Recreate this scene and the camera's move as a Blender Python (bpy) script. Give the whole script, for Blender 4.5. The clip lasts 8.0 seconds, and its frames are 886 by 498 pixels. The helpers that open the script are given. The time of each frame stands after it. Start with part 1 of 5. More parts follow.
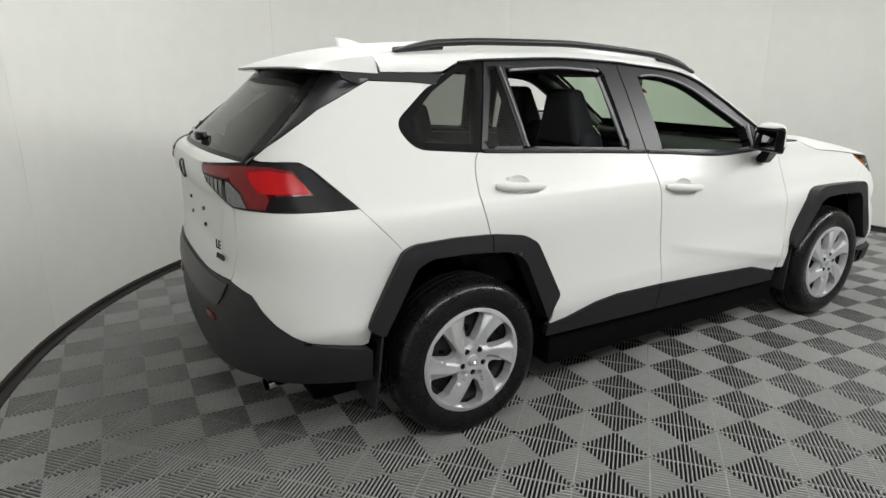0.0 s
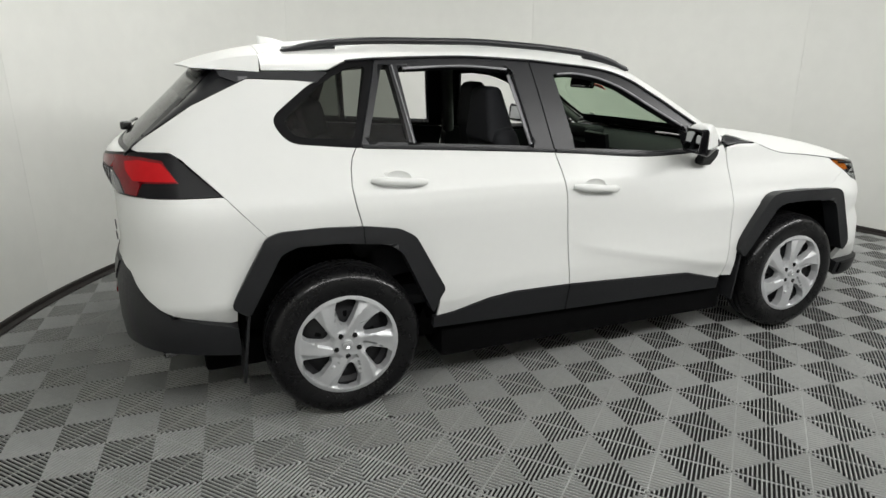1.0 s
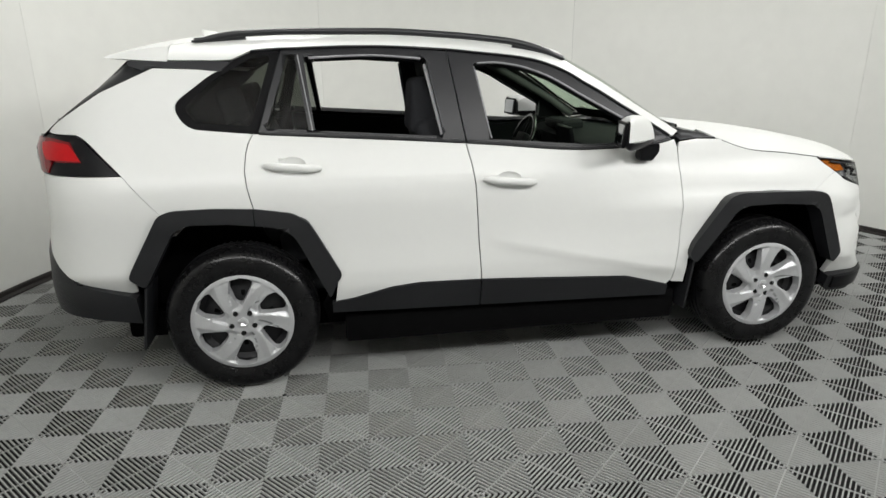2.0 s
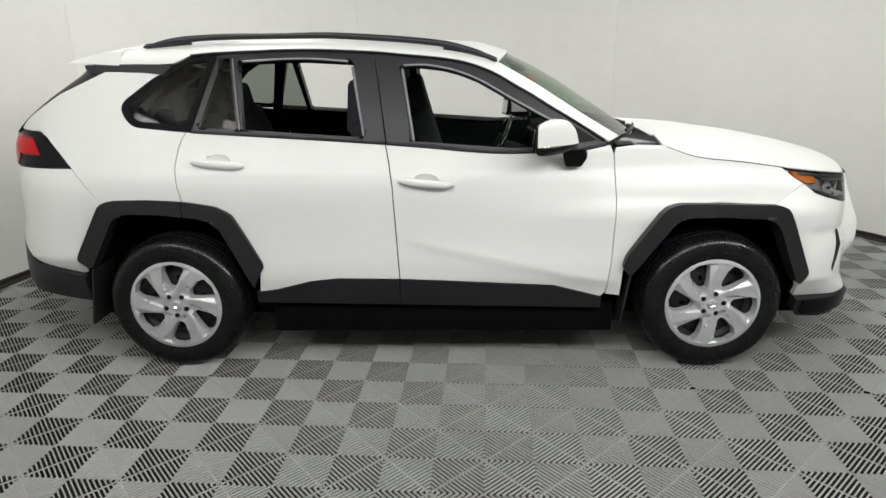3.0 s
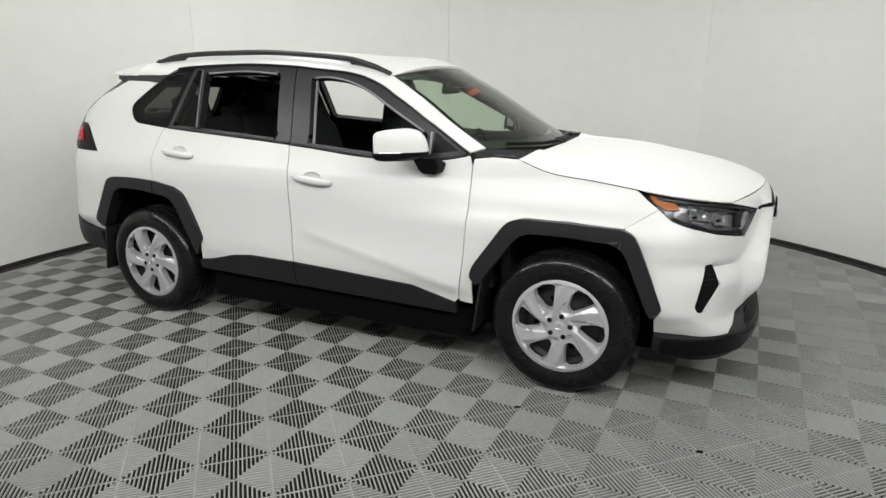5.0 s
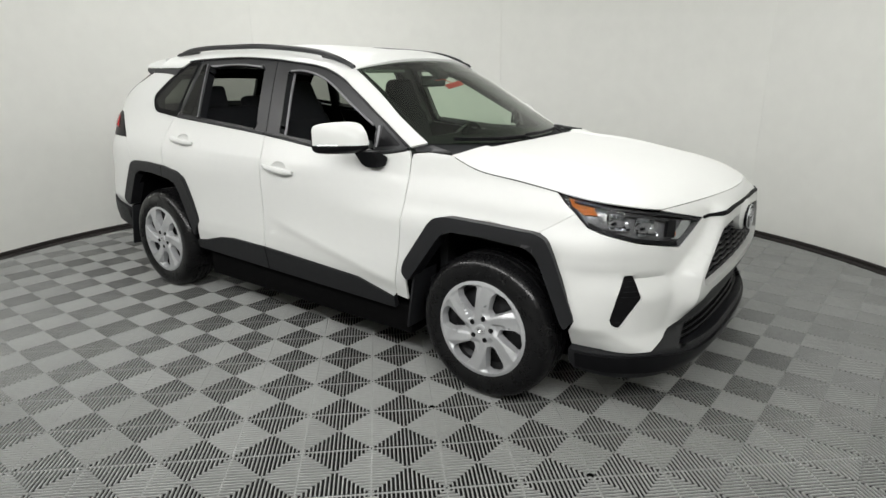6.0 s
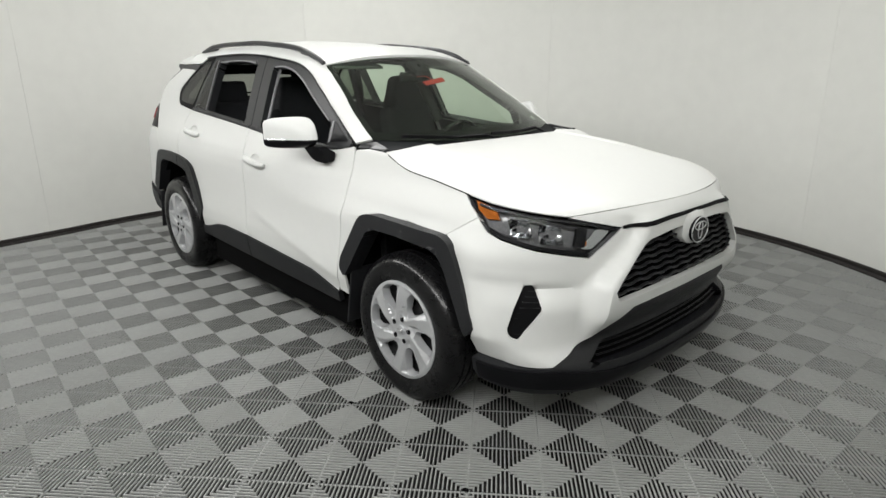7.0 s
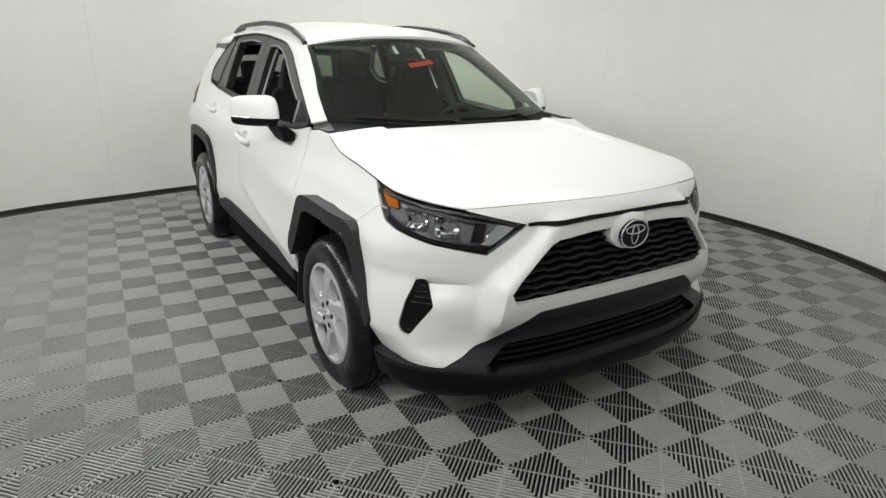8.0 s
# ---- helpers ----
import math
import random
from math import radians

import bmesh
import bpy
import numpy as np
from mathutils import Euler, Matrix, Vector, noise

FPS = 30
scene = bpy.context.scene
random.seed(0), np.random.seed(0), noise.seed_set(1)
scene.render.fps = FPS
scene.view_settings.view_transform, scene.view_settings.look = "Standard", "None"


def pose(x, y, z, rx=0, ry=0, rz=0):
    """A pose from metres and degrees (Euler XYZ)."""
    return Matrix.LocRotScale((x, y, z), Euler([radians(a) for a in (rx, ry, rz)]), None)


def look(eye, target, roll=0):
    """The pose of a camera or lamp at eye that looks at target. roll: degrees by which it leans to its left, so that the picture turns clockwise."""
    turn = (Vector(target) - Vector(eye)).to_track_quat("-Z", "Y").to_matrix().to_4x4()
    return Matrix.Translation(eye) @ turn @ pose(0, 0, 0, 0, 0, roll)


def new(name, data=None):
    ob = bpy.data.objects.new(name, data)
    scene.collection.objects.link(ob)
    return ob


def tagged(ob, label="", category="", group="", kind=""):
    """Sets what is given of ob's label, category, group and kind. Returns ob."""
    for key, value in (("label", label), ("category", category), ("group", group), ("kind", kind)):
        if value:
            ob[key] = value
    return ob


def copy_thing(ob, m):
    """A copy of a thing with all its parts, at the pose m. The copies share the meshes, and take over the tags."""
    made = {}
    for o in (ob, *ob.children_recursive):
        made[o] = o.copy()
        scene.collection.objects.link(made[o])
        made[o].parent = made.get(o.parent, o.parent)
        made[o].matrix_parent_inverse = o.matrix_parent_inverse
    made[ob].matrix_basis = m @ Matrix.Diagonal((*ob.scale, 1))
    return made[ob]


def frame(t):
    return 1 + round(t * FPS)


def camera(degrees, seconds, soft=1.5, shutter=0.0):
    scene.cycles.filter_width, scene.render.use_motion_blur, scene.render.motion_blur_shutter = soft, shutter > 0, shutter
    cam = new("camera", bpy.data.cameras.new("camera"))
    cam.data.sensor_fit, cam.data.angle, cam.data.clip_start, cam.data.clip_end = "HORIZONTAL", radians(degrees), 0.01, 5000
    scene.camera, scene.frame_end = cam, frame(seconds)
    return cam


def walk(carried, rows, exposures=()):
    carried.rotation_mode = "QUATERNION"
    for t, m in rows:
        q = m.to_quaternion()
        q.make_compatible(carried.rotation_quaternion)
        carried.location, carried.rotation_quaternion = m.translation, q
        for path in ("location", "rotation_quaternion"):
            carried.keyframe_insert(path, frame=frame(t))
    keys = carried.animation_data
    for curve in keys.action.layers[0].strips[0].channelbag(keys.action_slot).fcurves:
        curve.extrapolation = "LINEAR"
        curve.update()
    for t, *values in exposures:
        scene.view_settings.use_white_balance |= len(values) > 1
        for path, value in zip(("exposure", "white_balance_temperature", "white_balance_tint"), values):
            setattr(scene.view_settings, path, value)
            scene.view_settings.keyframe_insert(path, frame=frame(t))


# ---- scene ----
cam = camera(71.9, 8.0)
PATH = [
    (0, (-2.639, -2.87, 1.517), (-1.668, -1.211, 0.964), -0.2),
    (0.5, (-2.266, -3.077, 1.532), (-1.412, -1.361, 0.96), 0.0),
    (1, (-1.851, -3.365, 1.561), (-1.156, -1.584, 0.973), 0.1),
    (1.5, (-1.375, -3.51, 1.529), (-0.869, -1.665, 0.946), -0.3),
    (2, (-0.866, -3.651, 1.516), (-0.544, -1.768, 0.925), -0.4),
    (2.2, (-0.671, -3.665, 1.535), (-0.421, -1.777, 0.923), -0.6),
    (3.3, (0.381, -3.767, 1.535), (0.191, -1.863, 0.951), -0.8),
    (3.5, (0.567, -3.771, 1.509), (0.282, -1.875, 0.938), -0.9),
    (4, (1.031, -3.711, 1.515), (0.539, -1.852, 0.964), -1.5),
    (4.5, (1.548, -3.668, 1.532), (0.887, -1.865, 0.972), -1.4),
    (4.7, (1.708, -3.661, 1.511), (1.0, -1.873, 0.96), -0.8),
    (5.8, (2.613, -3.223, 1.492), (1.545, -1.625, 0.939), -0.2),
    (6, (2.749, -3.11, 1.518), (1.614, -1.565, 0.947), -0.3),
    (6.5, (3.044, -2.808, 1.514), (1.77, -1.372, 0.954), -0.4),
    (7, (3.366, -2.5, 1.513), (1.956, -1.205, 0.934), -0.2),
    (7.5, (3.592, -2.157, 1.492), (2.083, -0.995, 0.881), 0.4),
    (8, (3.779, -1.792, 1.494), (2.159, -0.796, 0.874), 0.8),
]
walk(cam, [(t, look(eye, target, roll)) for t, eye, target, roll in PATH])

# ---- light ----
ROOM_C, ROOM_R, ROOM_H = (0.40, -0.33), 3.68, 3.30
world = bpy.data.worlds.new("world")
world.use_nodes = True
world.node_tree.nodes["Background"].inputs[0].default_value = (0.9, 0.95, 1.0, 1)
world.node_tree.nodes["Background"].inputs[1].default_value = 0.05
scene.world = world
LAMP_W = 38.0
LAMP_POSES = []
# tilted row guessed from wall shadows; the two flat lamps are added fill
for x, y, z, share in ((4.0, -2.9, 2.95, 1.05), (2.4, -3.6, 2.98, 1.10), (0.4, -3.8, 2.98, 0.90), (-1.5, -3.6, 2.98, 0.55), (-2.9, -3.2, 2.95, 0.70), (-1.3, 0.3, 3.02, 0.80), (1.6, 0.3, 3.02, 0.80)):
    m = look((x, y, z), (ROOM_C[0], ROOM_C[1], 1.0)) if y < -1 else pose(x, y, z, 0, 0, 90)
    LAMP_POSES.append(m)
    data = bpy.data.lights.new("unseen_panel_light", "AREA")
    data.shape, data.size, data.size_y, data.energy = "RECTANGLE", 1.8, 0.6, LAMP_W * share
    data.color = (1.0, 0.993, 0.985)
    lamp = new("unseen_panel_light", data)
    lamp.matrix_world = m @ pose(0, 0, -0.012)
scene.view_settings.exposure = 0.0


# ---- materials ----
def mat(name, base, rough=0.5, metal=0.0, coat=0.0, vary=0.0, scale=8.0, bump=0.0, bscale=200.0, spec=0.5, rvary=0.0, croug=0.04, orand=0.0):
    """A surface with colour variation at two scales, roughness variation and fine relief."""
    m = bpy.data.materials.new(name)
    m.use_nodes = True
    nt = m.node_tree
    b = nt.nodes["Principled BSDF"]
    b.inputs["Base Color"].default_value = (*base, 1)
    b.inputs["Roughness"].default_value = rough
    b.inputs["Metallic"].default_value = metal
    b.inputs["Coat Weight"].default_value = coat
    b.inputs["Coat Roughness"].default_value = croug
    b.inputs["Specular IOR Level"].default_value = spec
    co = nt.nodes.new("ShaderNodeTexCoord")
    if vary > 0 or rvary > 0:
        big, small = nt.nodes.new("ShaderNodeTexNoise"), nt.nodes.new("ShaderNodeTexNoise")
        big.inputs["Scale"].default_value, small.inputs["Scale"].default_value = scale, scale * 9
        big.inputs["Detail"].default_value = small.inputs["Detail"].default_value = 4
        mix = nt.nodes.new("ShaderNodeMath")
        mix.operation = "ADD"
        for n, k in ((big, 0), (small, 1)):
            nt.links.new(co.outputs["Object"], n.inputs["Vector"])
            nt.links.new(n.outputs["Fac"], mix.inputs[k])
        if vary > 0:
            ramp = nt.nodes.new("ShaderNodeMapRange")
            ramp.inputs[1].default_value, ramp.inputs[2].default_value = 0.6, 1.4
            ramp.inputs[3].default_value, ramp.inputs[4].default_value = 1 - vary, 1 + vary
            nt.links.new(mix.outputs[0], ramp.inputs[0])
            mul = nt.nodes.new("ShaderNodeVectorMath")
            mul.operation = "SCALE"
            mul.inputs[0].default_value = base
            nt.links.new(ramp.outputs[0], mul.inputs["Scale"])
            if orand > 0:
                info, each, both = nt.nodes.new("ShaderNodeObjectInfo"), nt.nodes.new("ShaderNodeMapRange"), nt.nodes.new("ShaderNodeMath")
                each.inputs[3].default_value, each.inputs[4].default_value = 1 - orand, 1 + orand
                both.operation = "MULTIPLY"
                nt.links.new(info.outputs["Random"], each.inputs[0])
                nt.links.new(each.outputs[0], both.inputs[0])
                nt.links.new(ramp.outputs[0], both.inputs[1])
                nt.links.new(both.outputs[0], mul.inputs["Scale"])
            nt.links.new(mul.outputs[0], b.inputs["Base Color"])
        if rvary > 0:
            r2 = nt.nodes.new("ShaderNodeMapRange")
            r2.inputs[1].default_value, r2.inputs[2].default_value = 0.6, 1.4
            r2.inputs[3].default_value, r2.inputs[4].default_value = max(0.02, rough - rvary), rough + rvary
            nt.links.new(mix.outputs[0], r2.inputs[0])
            nt.links.new(r2.outputs[0], b.inputs["Roughness"])
    if bump > 0:
        n = nt.nodes.new("ShaderNodeTexNoise")
        n.inputs["Scale"].default_value, n.inputs["Detail"].default_value = bscale, 3
        nt.links.new(co.outputs["Object"], n.inputs["Vector"])
        bp = nt.nodes.new("ShaderNodeBump")
        bp.inputs["Strength"].default_value, bp.inputs["Distance"].default_value = bump, 0.002
        nt.links.new(n.outputs["Fac"], bp.inputs["Height"])
        nt.links.new(bp.outputs[0], b.inputs["Normal"])
    return m


def glass(name, tint, gloss=0.9, least=0.05, rough=0.02):
    """A thin pane: tinted see-through with a clear reflection that grows at grazing angles."""
    m = bpy.data.materials.new(name)
    m.use_nodes = True
    nt = m.node_tree
    nt.nodes.remove(nt.nodes["Principled BSDF"])
    out = nt.nodes["Material Output"]
    see, shine, mix, lw, pw, ad = (nt.nodes.new(k) for k in ("ShaderNodeBsdfTransparent", "ShaderNodeBsdfGlossy", "ShaderNodeMixShader", "ShaderNodeLayerWeight", "ShaderNodeMath", "ShaderNodeMath"))
    see.inputs[0].default_value = (*tint, 1)
    shine.inputs["Roughness"].default_value = rough
    shine.inputs[0].default_value = (gloss, gloss, gloss, 1)
    lw.inputs[0].default_value = 0.5
    pw.operation, ad.operation = "POWER", "MULTIPLY_ADD"
    pw.inputs[1].default_value, ad.inputs[1].default_value, ad.inputs[2].default_value = 4.5, 0.93, least
    nt.links.new(lw.outputs["Facing"], pw.inputs[0])
    nt.links.new(pw.outputs[0], ad.inputs[0])
    nt.links.new(ad.outputs[0], mix.inputs[0])
    nt.links.new(see.outputs[0], mix.inputs[1])
    nt.links.new(shine.outputs[0], mix.inputs[2])
    nt.links.new(mix.outputs[0], out.inputs[0])
    return m


PAINT = mat("white_paint", (0.64, 0.650, 0.632), 0.44, coat=0.22, croug=0.14, spec=0.32, vary=0.012, scale=3, bump=0.02, bscale=900)
CLAD = mat("grained_black_plastic", (0.0125, 0.0130, 0.0145), 0.46, vary=0.15, scale=6, bump=0.25, bscale=700, rvary=0.06, spec=0.36)
DULLBLACK = mat("smoked_black_plastic", (0.006, 0.006, 0.007), 0.30, vary=0.1, spec=0.12)
FRIT = mat("black_glass_border", (0.006, 0.006, 0.0065), 0.55, vary=0.1, spec=0.06)
GLOSSBLACK = mat("gloss_black", (0.008, 0.008, 0.009), 0.12, coat=0.4, vary=0.1)
SATIN = mat("satin_black_film", (0.014, 0.0145, 0.0165), 0.36, vary=0.08, scale=10, spec=0.42)
# near-black: the colour itself deepens the shadow under the car
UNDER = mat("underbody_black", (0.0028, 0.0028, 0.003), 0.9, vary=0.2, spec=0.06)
RUBBER = mat("tyre_rubber", (0.006, 0.006, 0.0065), 0.30, coat=0.25, croug=0.12, vary=0.25, scale=12, bump=0.06, bscale=120, rvary=0.10, spec=0.2)
SILVER = mat("silver_wheel_paint", (0.55, 0.56, 0.57), 0.40, metal=0.5, coat=0.1, croug=0.2, vary=0.05, scale=12)
CHROME = mat("chrome", (0.75, 0.75, 0.76), 0.12, metal=1.0, vary=0.03)
STEEL = mat("dark_steel", (0.03, 0.03, 0.032), 0.5, metal=0.6, vary=0.2, scale=20)
CLOTH = mat("black_seat_cloth", (0.012, 0.013, 0.016), 0.85, vary=0.2, scale=20, bump=0.5, bscale=500)
CABIN = mat("dark_cabin_plastic", (0.013, 0.014, 0.015), 0.65, vary=0.15, scale=8, bump=0.2, bscale=500, spec=0.15)
CABINGREY = mat("grey_pillar_trim", (0.13, 0.135, 0.13), 0.75, vary=0.06, scale=14)
WEATHER = mat("pale_weatherstrip", (0.22, 0.22, 0.23), 0.40, vary=0.05, scale=20)
RED = mat("red_lamp_plastic", (0.42, 0.003, 0.006), 0.18, coat=0.0, vary=0.12, scale=30, spec=0.2)
DEEPRED = mat("deep_red_lamp_plastic", (0.15, 0.003, 0.006), 0.12, coat=0.1, vary=0.25, scale=40, spec=0.3)
SMOKE = mat("clear_lamp_plastic", (0.13, 0.13, 0.135), 0.15, coat=0.6, vary=0.35, scale=60)
AMBER = mat("amber_lamp_plastic", (0.34, 0.088, 0.002), 0.4, coat=0.0, vary=0.3, scale=45, spec=0.08)
MIRROR = mat("mirror_glass", (0.42, 0.43, 0.45), 0.02, metal=1.0)
REFLECTOR = mat("lamp_reflector", (0.50, 0.51, 0.53), 0.16, metal=1.0, vary=0.06, scale=30)
CLEAR = glass("clear_lens", (0.93, 0.94, 0.94), 0.22, 0.02)
SCREEN = glass("windshield_glass", (0.57, 0.70, 0.56))
DARKGLASS = glass("privacy_glass", (0.28, 0.295, 0.27), 0.75, 0.03, 0.03)
TAG = mat("red_card", (0.75, 0.05, 0.04), 0.6, vary=0.05)
PAPER = mat("white_card", (0.75, 0.75, 0.72), 0.7, vary=0.04)
# orand tints each wall panel in place of facets catching light differently
WALL = mat("white_wall_paint", (0.735, 0.742, 0.705), 0.62, orand=0.045, vary=0.035, scale=0.8, bump=0.08, bscale=60, rvary=0.08)
BLACKTRIM = mat("black_base_trim", (0.018, 0.015, 0.014), 0.55, vary=0.3, scale=12, bump=0.3, bscale=90)
CEIL = mat("pale_ceiling", (0.74, 0.74, 0.72), 0.8, vary=0.05, scale=2)
TILE = mat("grey_plastic_tile", (0.325, 0.333, 0.322), 0.36, orand=0.07, vary=0.10, scale=3.5, bump=0.08, bscale=300, rvary=0.06, spec=0.18)
TILEBASE = mat("floor_base", (0.006, 0.006, 0.006), 0.9, vary=0.3, scale=10)
GLOW = bpy.data.materials.new("light_diffuser")
GLOW.use_nodes = True
GLOW.node_tree.nodes["Principled BSDF"].inputs["Emission Color"].default_value = (1, 0.985, 0.95, 1)
GLOW.node_tree.nodes["Principled BSDF"].inputs["Emission Strength"].default_value = 2.0


# ---- mesh helpers ----
def obj(name, verts, faces, material, parent=None, label="", smooth=False, normals=None):
    """One mesh object from plain data."""
    me = bpy.data.meshes.new(name)
    me.from_pydata([tuple(v) for v in verts], [], faces)
    me.validate()
    if smooth:
        me.shade_smooth()
    if normals is not None:
        me.normals_split_custom_set([normals[k] for k in range(len(normals))])
    me.materials.append(material)
    ob = new(name, me)
    if parent is not None:
        ob.parent = parent
    if label:
        ob["label"] = label
    return ob


def part(name, bm, material, parent, label="", smooth=True, angle=35):
    """Links a bmesh as one mesh under a thing or a part."""
    bmesh.ops.recalc_face_normals(bm, faces=bm.faces)
    me = bpy.data.meshes.new(name)
    bm.to_mesh(me)
    bm.free()
    if smooth:
        me.shade_smooth()
        me.set_sharp_from_angle(angle=radians(angle))
    me.materials.append(material)
    ob = new(name, me)
    if parent is not None:
        ob.parent = parent
    if label:
        ob["label"] = label
    return ob


def curve(points):
    """A smooth function through the points (x rising), straight beyond its ends."""
    xs, ys = [p[0] for p in points], [p[1] for p in points]
    n = len(xs)
    sl = [(ys[i + 1] - ys[i]) / (xs[i + 1] - xs[i]) for i in range(n - 1)]
    ms = [sl[0]] + [0.0 if sl[i - 1] * sl[i] <= 0 else 2 * sl[i - 1] * sl[i] / (sl[i - 1] + sl[i]) for i in range(1, n - 1)] + [sl[-1]]

    def at(x):
        if x <= xs[0]:
            return ys[0] + (x - xs[0]) * ms[0]
        if x >= xs[-1]:
            return ys[-1] + (x - xs[-1]) * ms[-1]
        i = 0
        while x > xs[i + 1]:
            i += 1
        h = xs[i + 1] - xs[i]
        t = (x - xs[i]) / h
        return (ys[i] * (1 + 2 * t) * (1 - t) ** 2 + h * ms[i] * t * (1 - t) ** 2 + ys[i + 1] * t * t * (3 - 2 * t) + h * ms[i + 1] * t * t * (t - 1))
    return at


def smoothstep(t):
    t = min(1.0, max(0.0, t))
    return t * t * (3 - 2 * t)


def dense(loop, step):
    out = []
    for i, p in enumerate(loop):
        q = loop[(i + 1) % len(loop)]
        n = max(1, int(math.hypot(q[0] - p[0], q[1] - p[1]) / step))
        out += [(p[0] + (q[0] - p[0]) * k / n, p[1] + (q[1] - p[1]) * k / n) for k in range(n)]
    return out


def rounded(loop, r, n=4):
    """The loop with its corners rounded."""
    out = []
    m = len(loop)
    for i in range(m):
        p, a, b = Vector(loop[i]), Vector(loop[i - 1]), Vector(loop[(i + 1) % m])
        da, db = a - p, b - p
        if da.length < 1e-6 or db.length < 1e-6:
            continue
        ra, rb = min(r, da.length * 0.45), min(r, db.length * 0.45)
        s, e = p + da.normalized() * ra, p + db.normalized() * rb
        for k in range(n + 1):
            t = k / n
            q = s * (1 - t) ** 2 + p * 2 * t * (1 - t) + e * t * t
            out.append((q.x, q.y))
    return out


MIDDLE = Vector((0, 0, 0.75))


def panel(name, outline, fn, material, parent, label="", holes=(), step=0.05, depth=0.012, offset=0.0, side=1, middle=None, relief=None):
    """A sheet cut to an outline in two parameters, laid on the surface fn, with its edge turned in by depth."""
    middle = MIDDLE if middle is None else middle
    loops = [dense(outline, step * 0.7)] + [dense(h, step * 0.7) for h in holes]
    flat = [p for l in loops for p in l]
    tris = TESS([[Vector((p[0], p[1], 0)) for p in l] for l in loops])
    bm = bmesh.new()
    vs = [bm.verts.new((p[0], p[1], 0)) for p in flat]
    for t in tris:
        if len(set(t)) == 3:
            try:
                bm.faces.new([vs[k] for k in t])
            except ValueError:
                pass
    for axis in (0, 1):
        lo, hi = min(p[axis] for p in flat), max(p[axis] for p in flat)
        k = math.floor(lo / step) + 1
        while k * step < hi:
            co, no = [0, 0, 0], [0, 0, 0]
            co[axis], no[axis] = k * step, 1
            bmesh.ops.bisect_plane(bm, geom=bm.verts[:] + bm.edges[:] + bm.faces[:], dist=1e-5, plane_co=co, plane_no=no)
            k += 1
    # one face to each cell of the grid, so that no sliver is left to catch the light
    def gridline(p, axis):
        k = p[axis] / step
        return abs(k - round(k)) < 1e-3

    def loose(ed):
        p, q = ed.verts[0].co, ed.verts[1].co
        for axis in (0, 1):
            if abs(p[axis] - q[axis]) < 1e-5 and gridline(p, axis):
                return False
        return True
    inner = [x for x in bm.edges if len(x.link_faces) == 2 and loose(x)]
    bmesh.ops.dissolve_edges(bm, edges=inner, use_verts=False, use_face_split=False)
    plain = [v for v in bm.verts if len(v.link_edges) == 2 and len(v.link_faces) == 2]
    if plain:
        bmesh.ops.dissolve_verts(bm, verts=plain)
    stray = [v for v in bm.verts if not v.link_faces]
    if stray:
        bmesh.ops.delete(bm, geom=stray, context="VERTS")
    bm.verts.index_update()
    e = 0.002
    pos, nor = [], []
    for v in bm.verts:
        a, b = v.co.x, v.co.y
        p = Vector(fn(a, b))
        n = (Vector(fn(a + e, b)) - Vector(fn(a - e, b))).cross(Vector(fn(a, b + e)) - Vector(fn(a, b - e)))
        n = n.normalized() if n.length > 1e-12 else Vector((0, 1, 0))
        if n.dot(p - middle) < 0:
            n = -n
        p = p + n * (offset + (relief(a, b) if relief else 0.0))
        if side < 0:
            p.y, n.y = -p.y, -n.y
        pos.append(p)
        nor.append(n)
    faces, loopn = [], []
    for f in bm.faces:
        ids = [v.index for v in f.verts]
        g = Vector((0, 0, 0))
        for a, b in zip(ids, ids[1:] + ids[:1]):
            g += pos[a].cross(pos[b])
        if g.dot(nor[ids[0]]) < 0:
            ids.reverse()
        faces.append(ids)
        loopn += [nor[k] for k in ids]
    if relief:
        loopn = None
    if depth != 0:
        twin = {}
        for ed in [x for x in bm.edges if len(x.link_faces) == 1]:
            i, j = ed.verts[0].index, ed.verts[1].index
            f = ed.link_faces[0]
            inner = f.calc_center_median()
            d = (pos[j] - pos[i])
            c2 = Vector(fn(inner.x, inner.y))
            if side < 0:
                c2.y = -c2.y
            away = (pos[i] + pos[j]) / 2 - c2
            for k in (i, j):
                if k not in twin:
                    twin[k] = len(pos)
                    pos.append(pos[k] - nor[k] * depth)
            quad = [i, j, twin[j], twin[i]]
            g = (pos[quad[1]] - pos[quad[0]]).cross(pos[quad[2]] - pos[quad[0]])
            if g.length < 1e-12:
                continue
            if g.dot(away) < 0:
                quad.reverse()
                g = -g
            faces.append(quad)
            if loopn is not None:
                loopn += [g.normalized()] * 4
    bm.free()
    me = bpy.data.meshes.new(name)
    me.from_pydata([tuple(p) for p in pos], [], faces)
    me.shade_smooth()
    if loopn is not None:
        me.normals_split_custom_set([tuple(n) for n in loopn])
    else:
        me.set_sharp_from_angle(angle=radians(38))
    me.materials.append(material)
    ob = new(name, me)
    ob.parent = parent
    if label:
        ob["label"] = label
    return ob


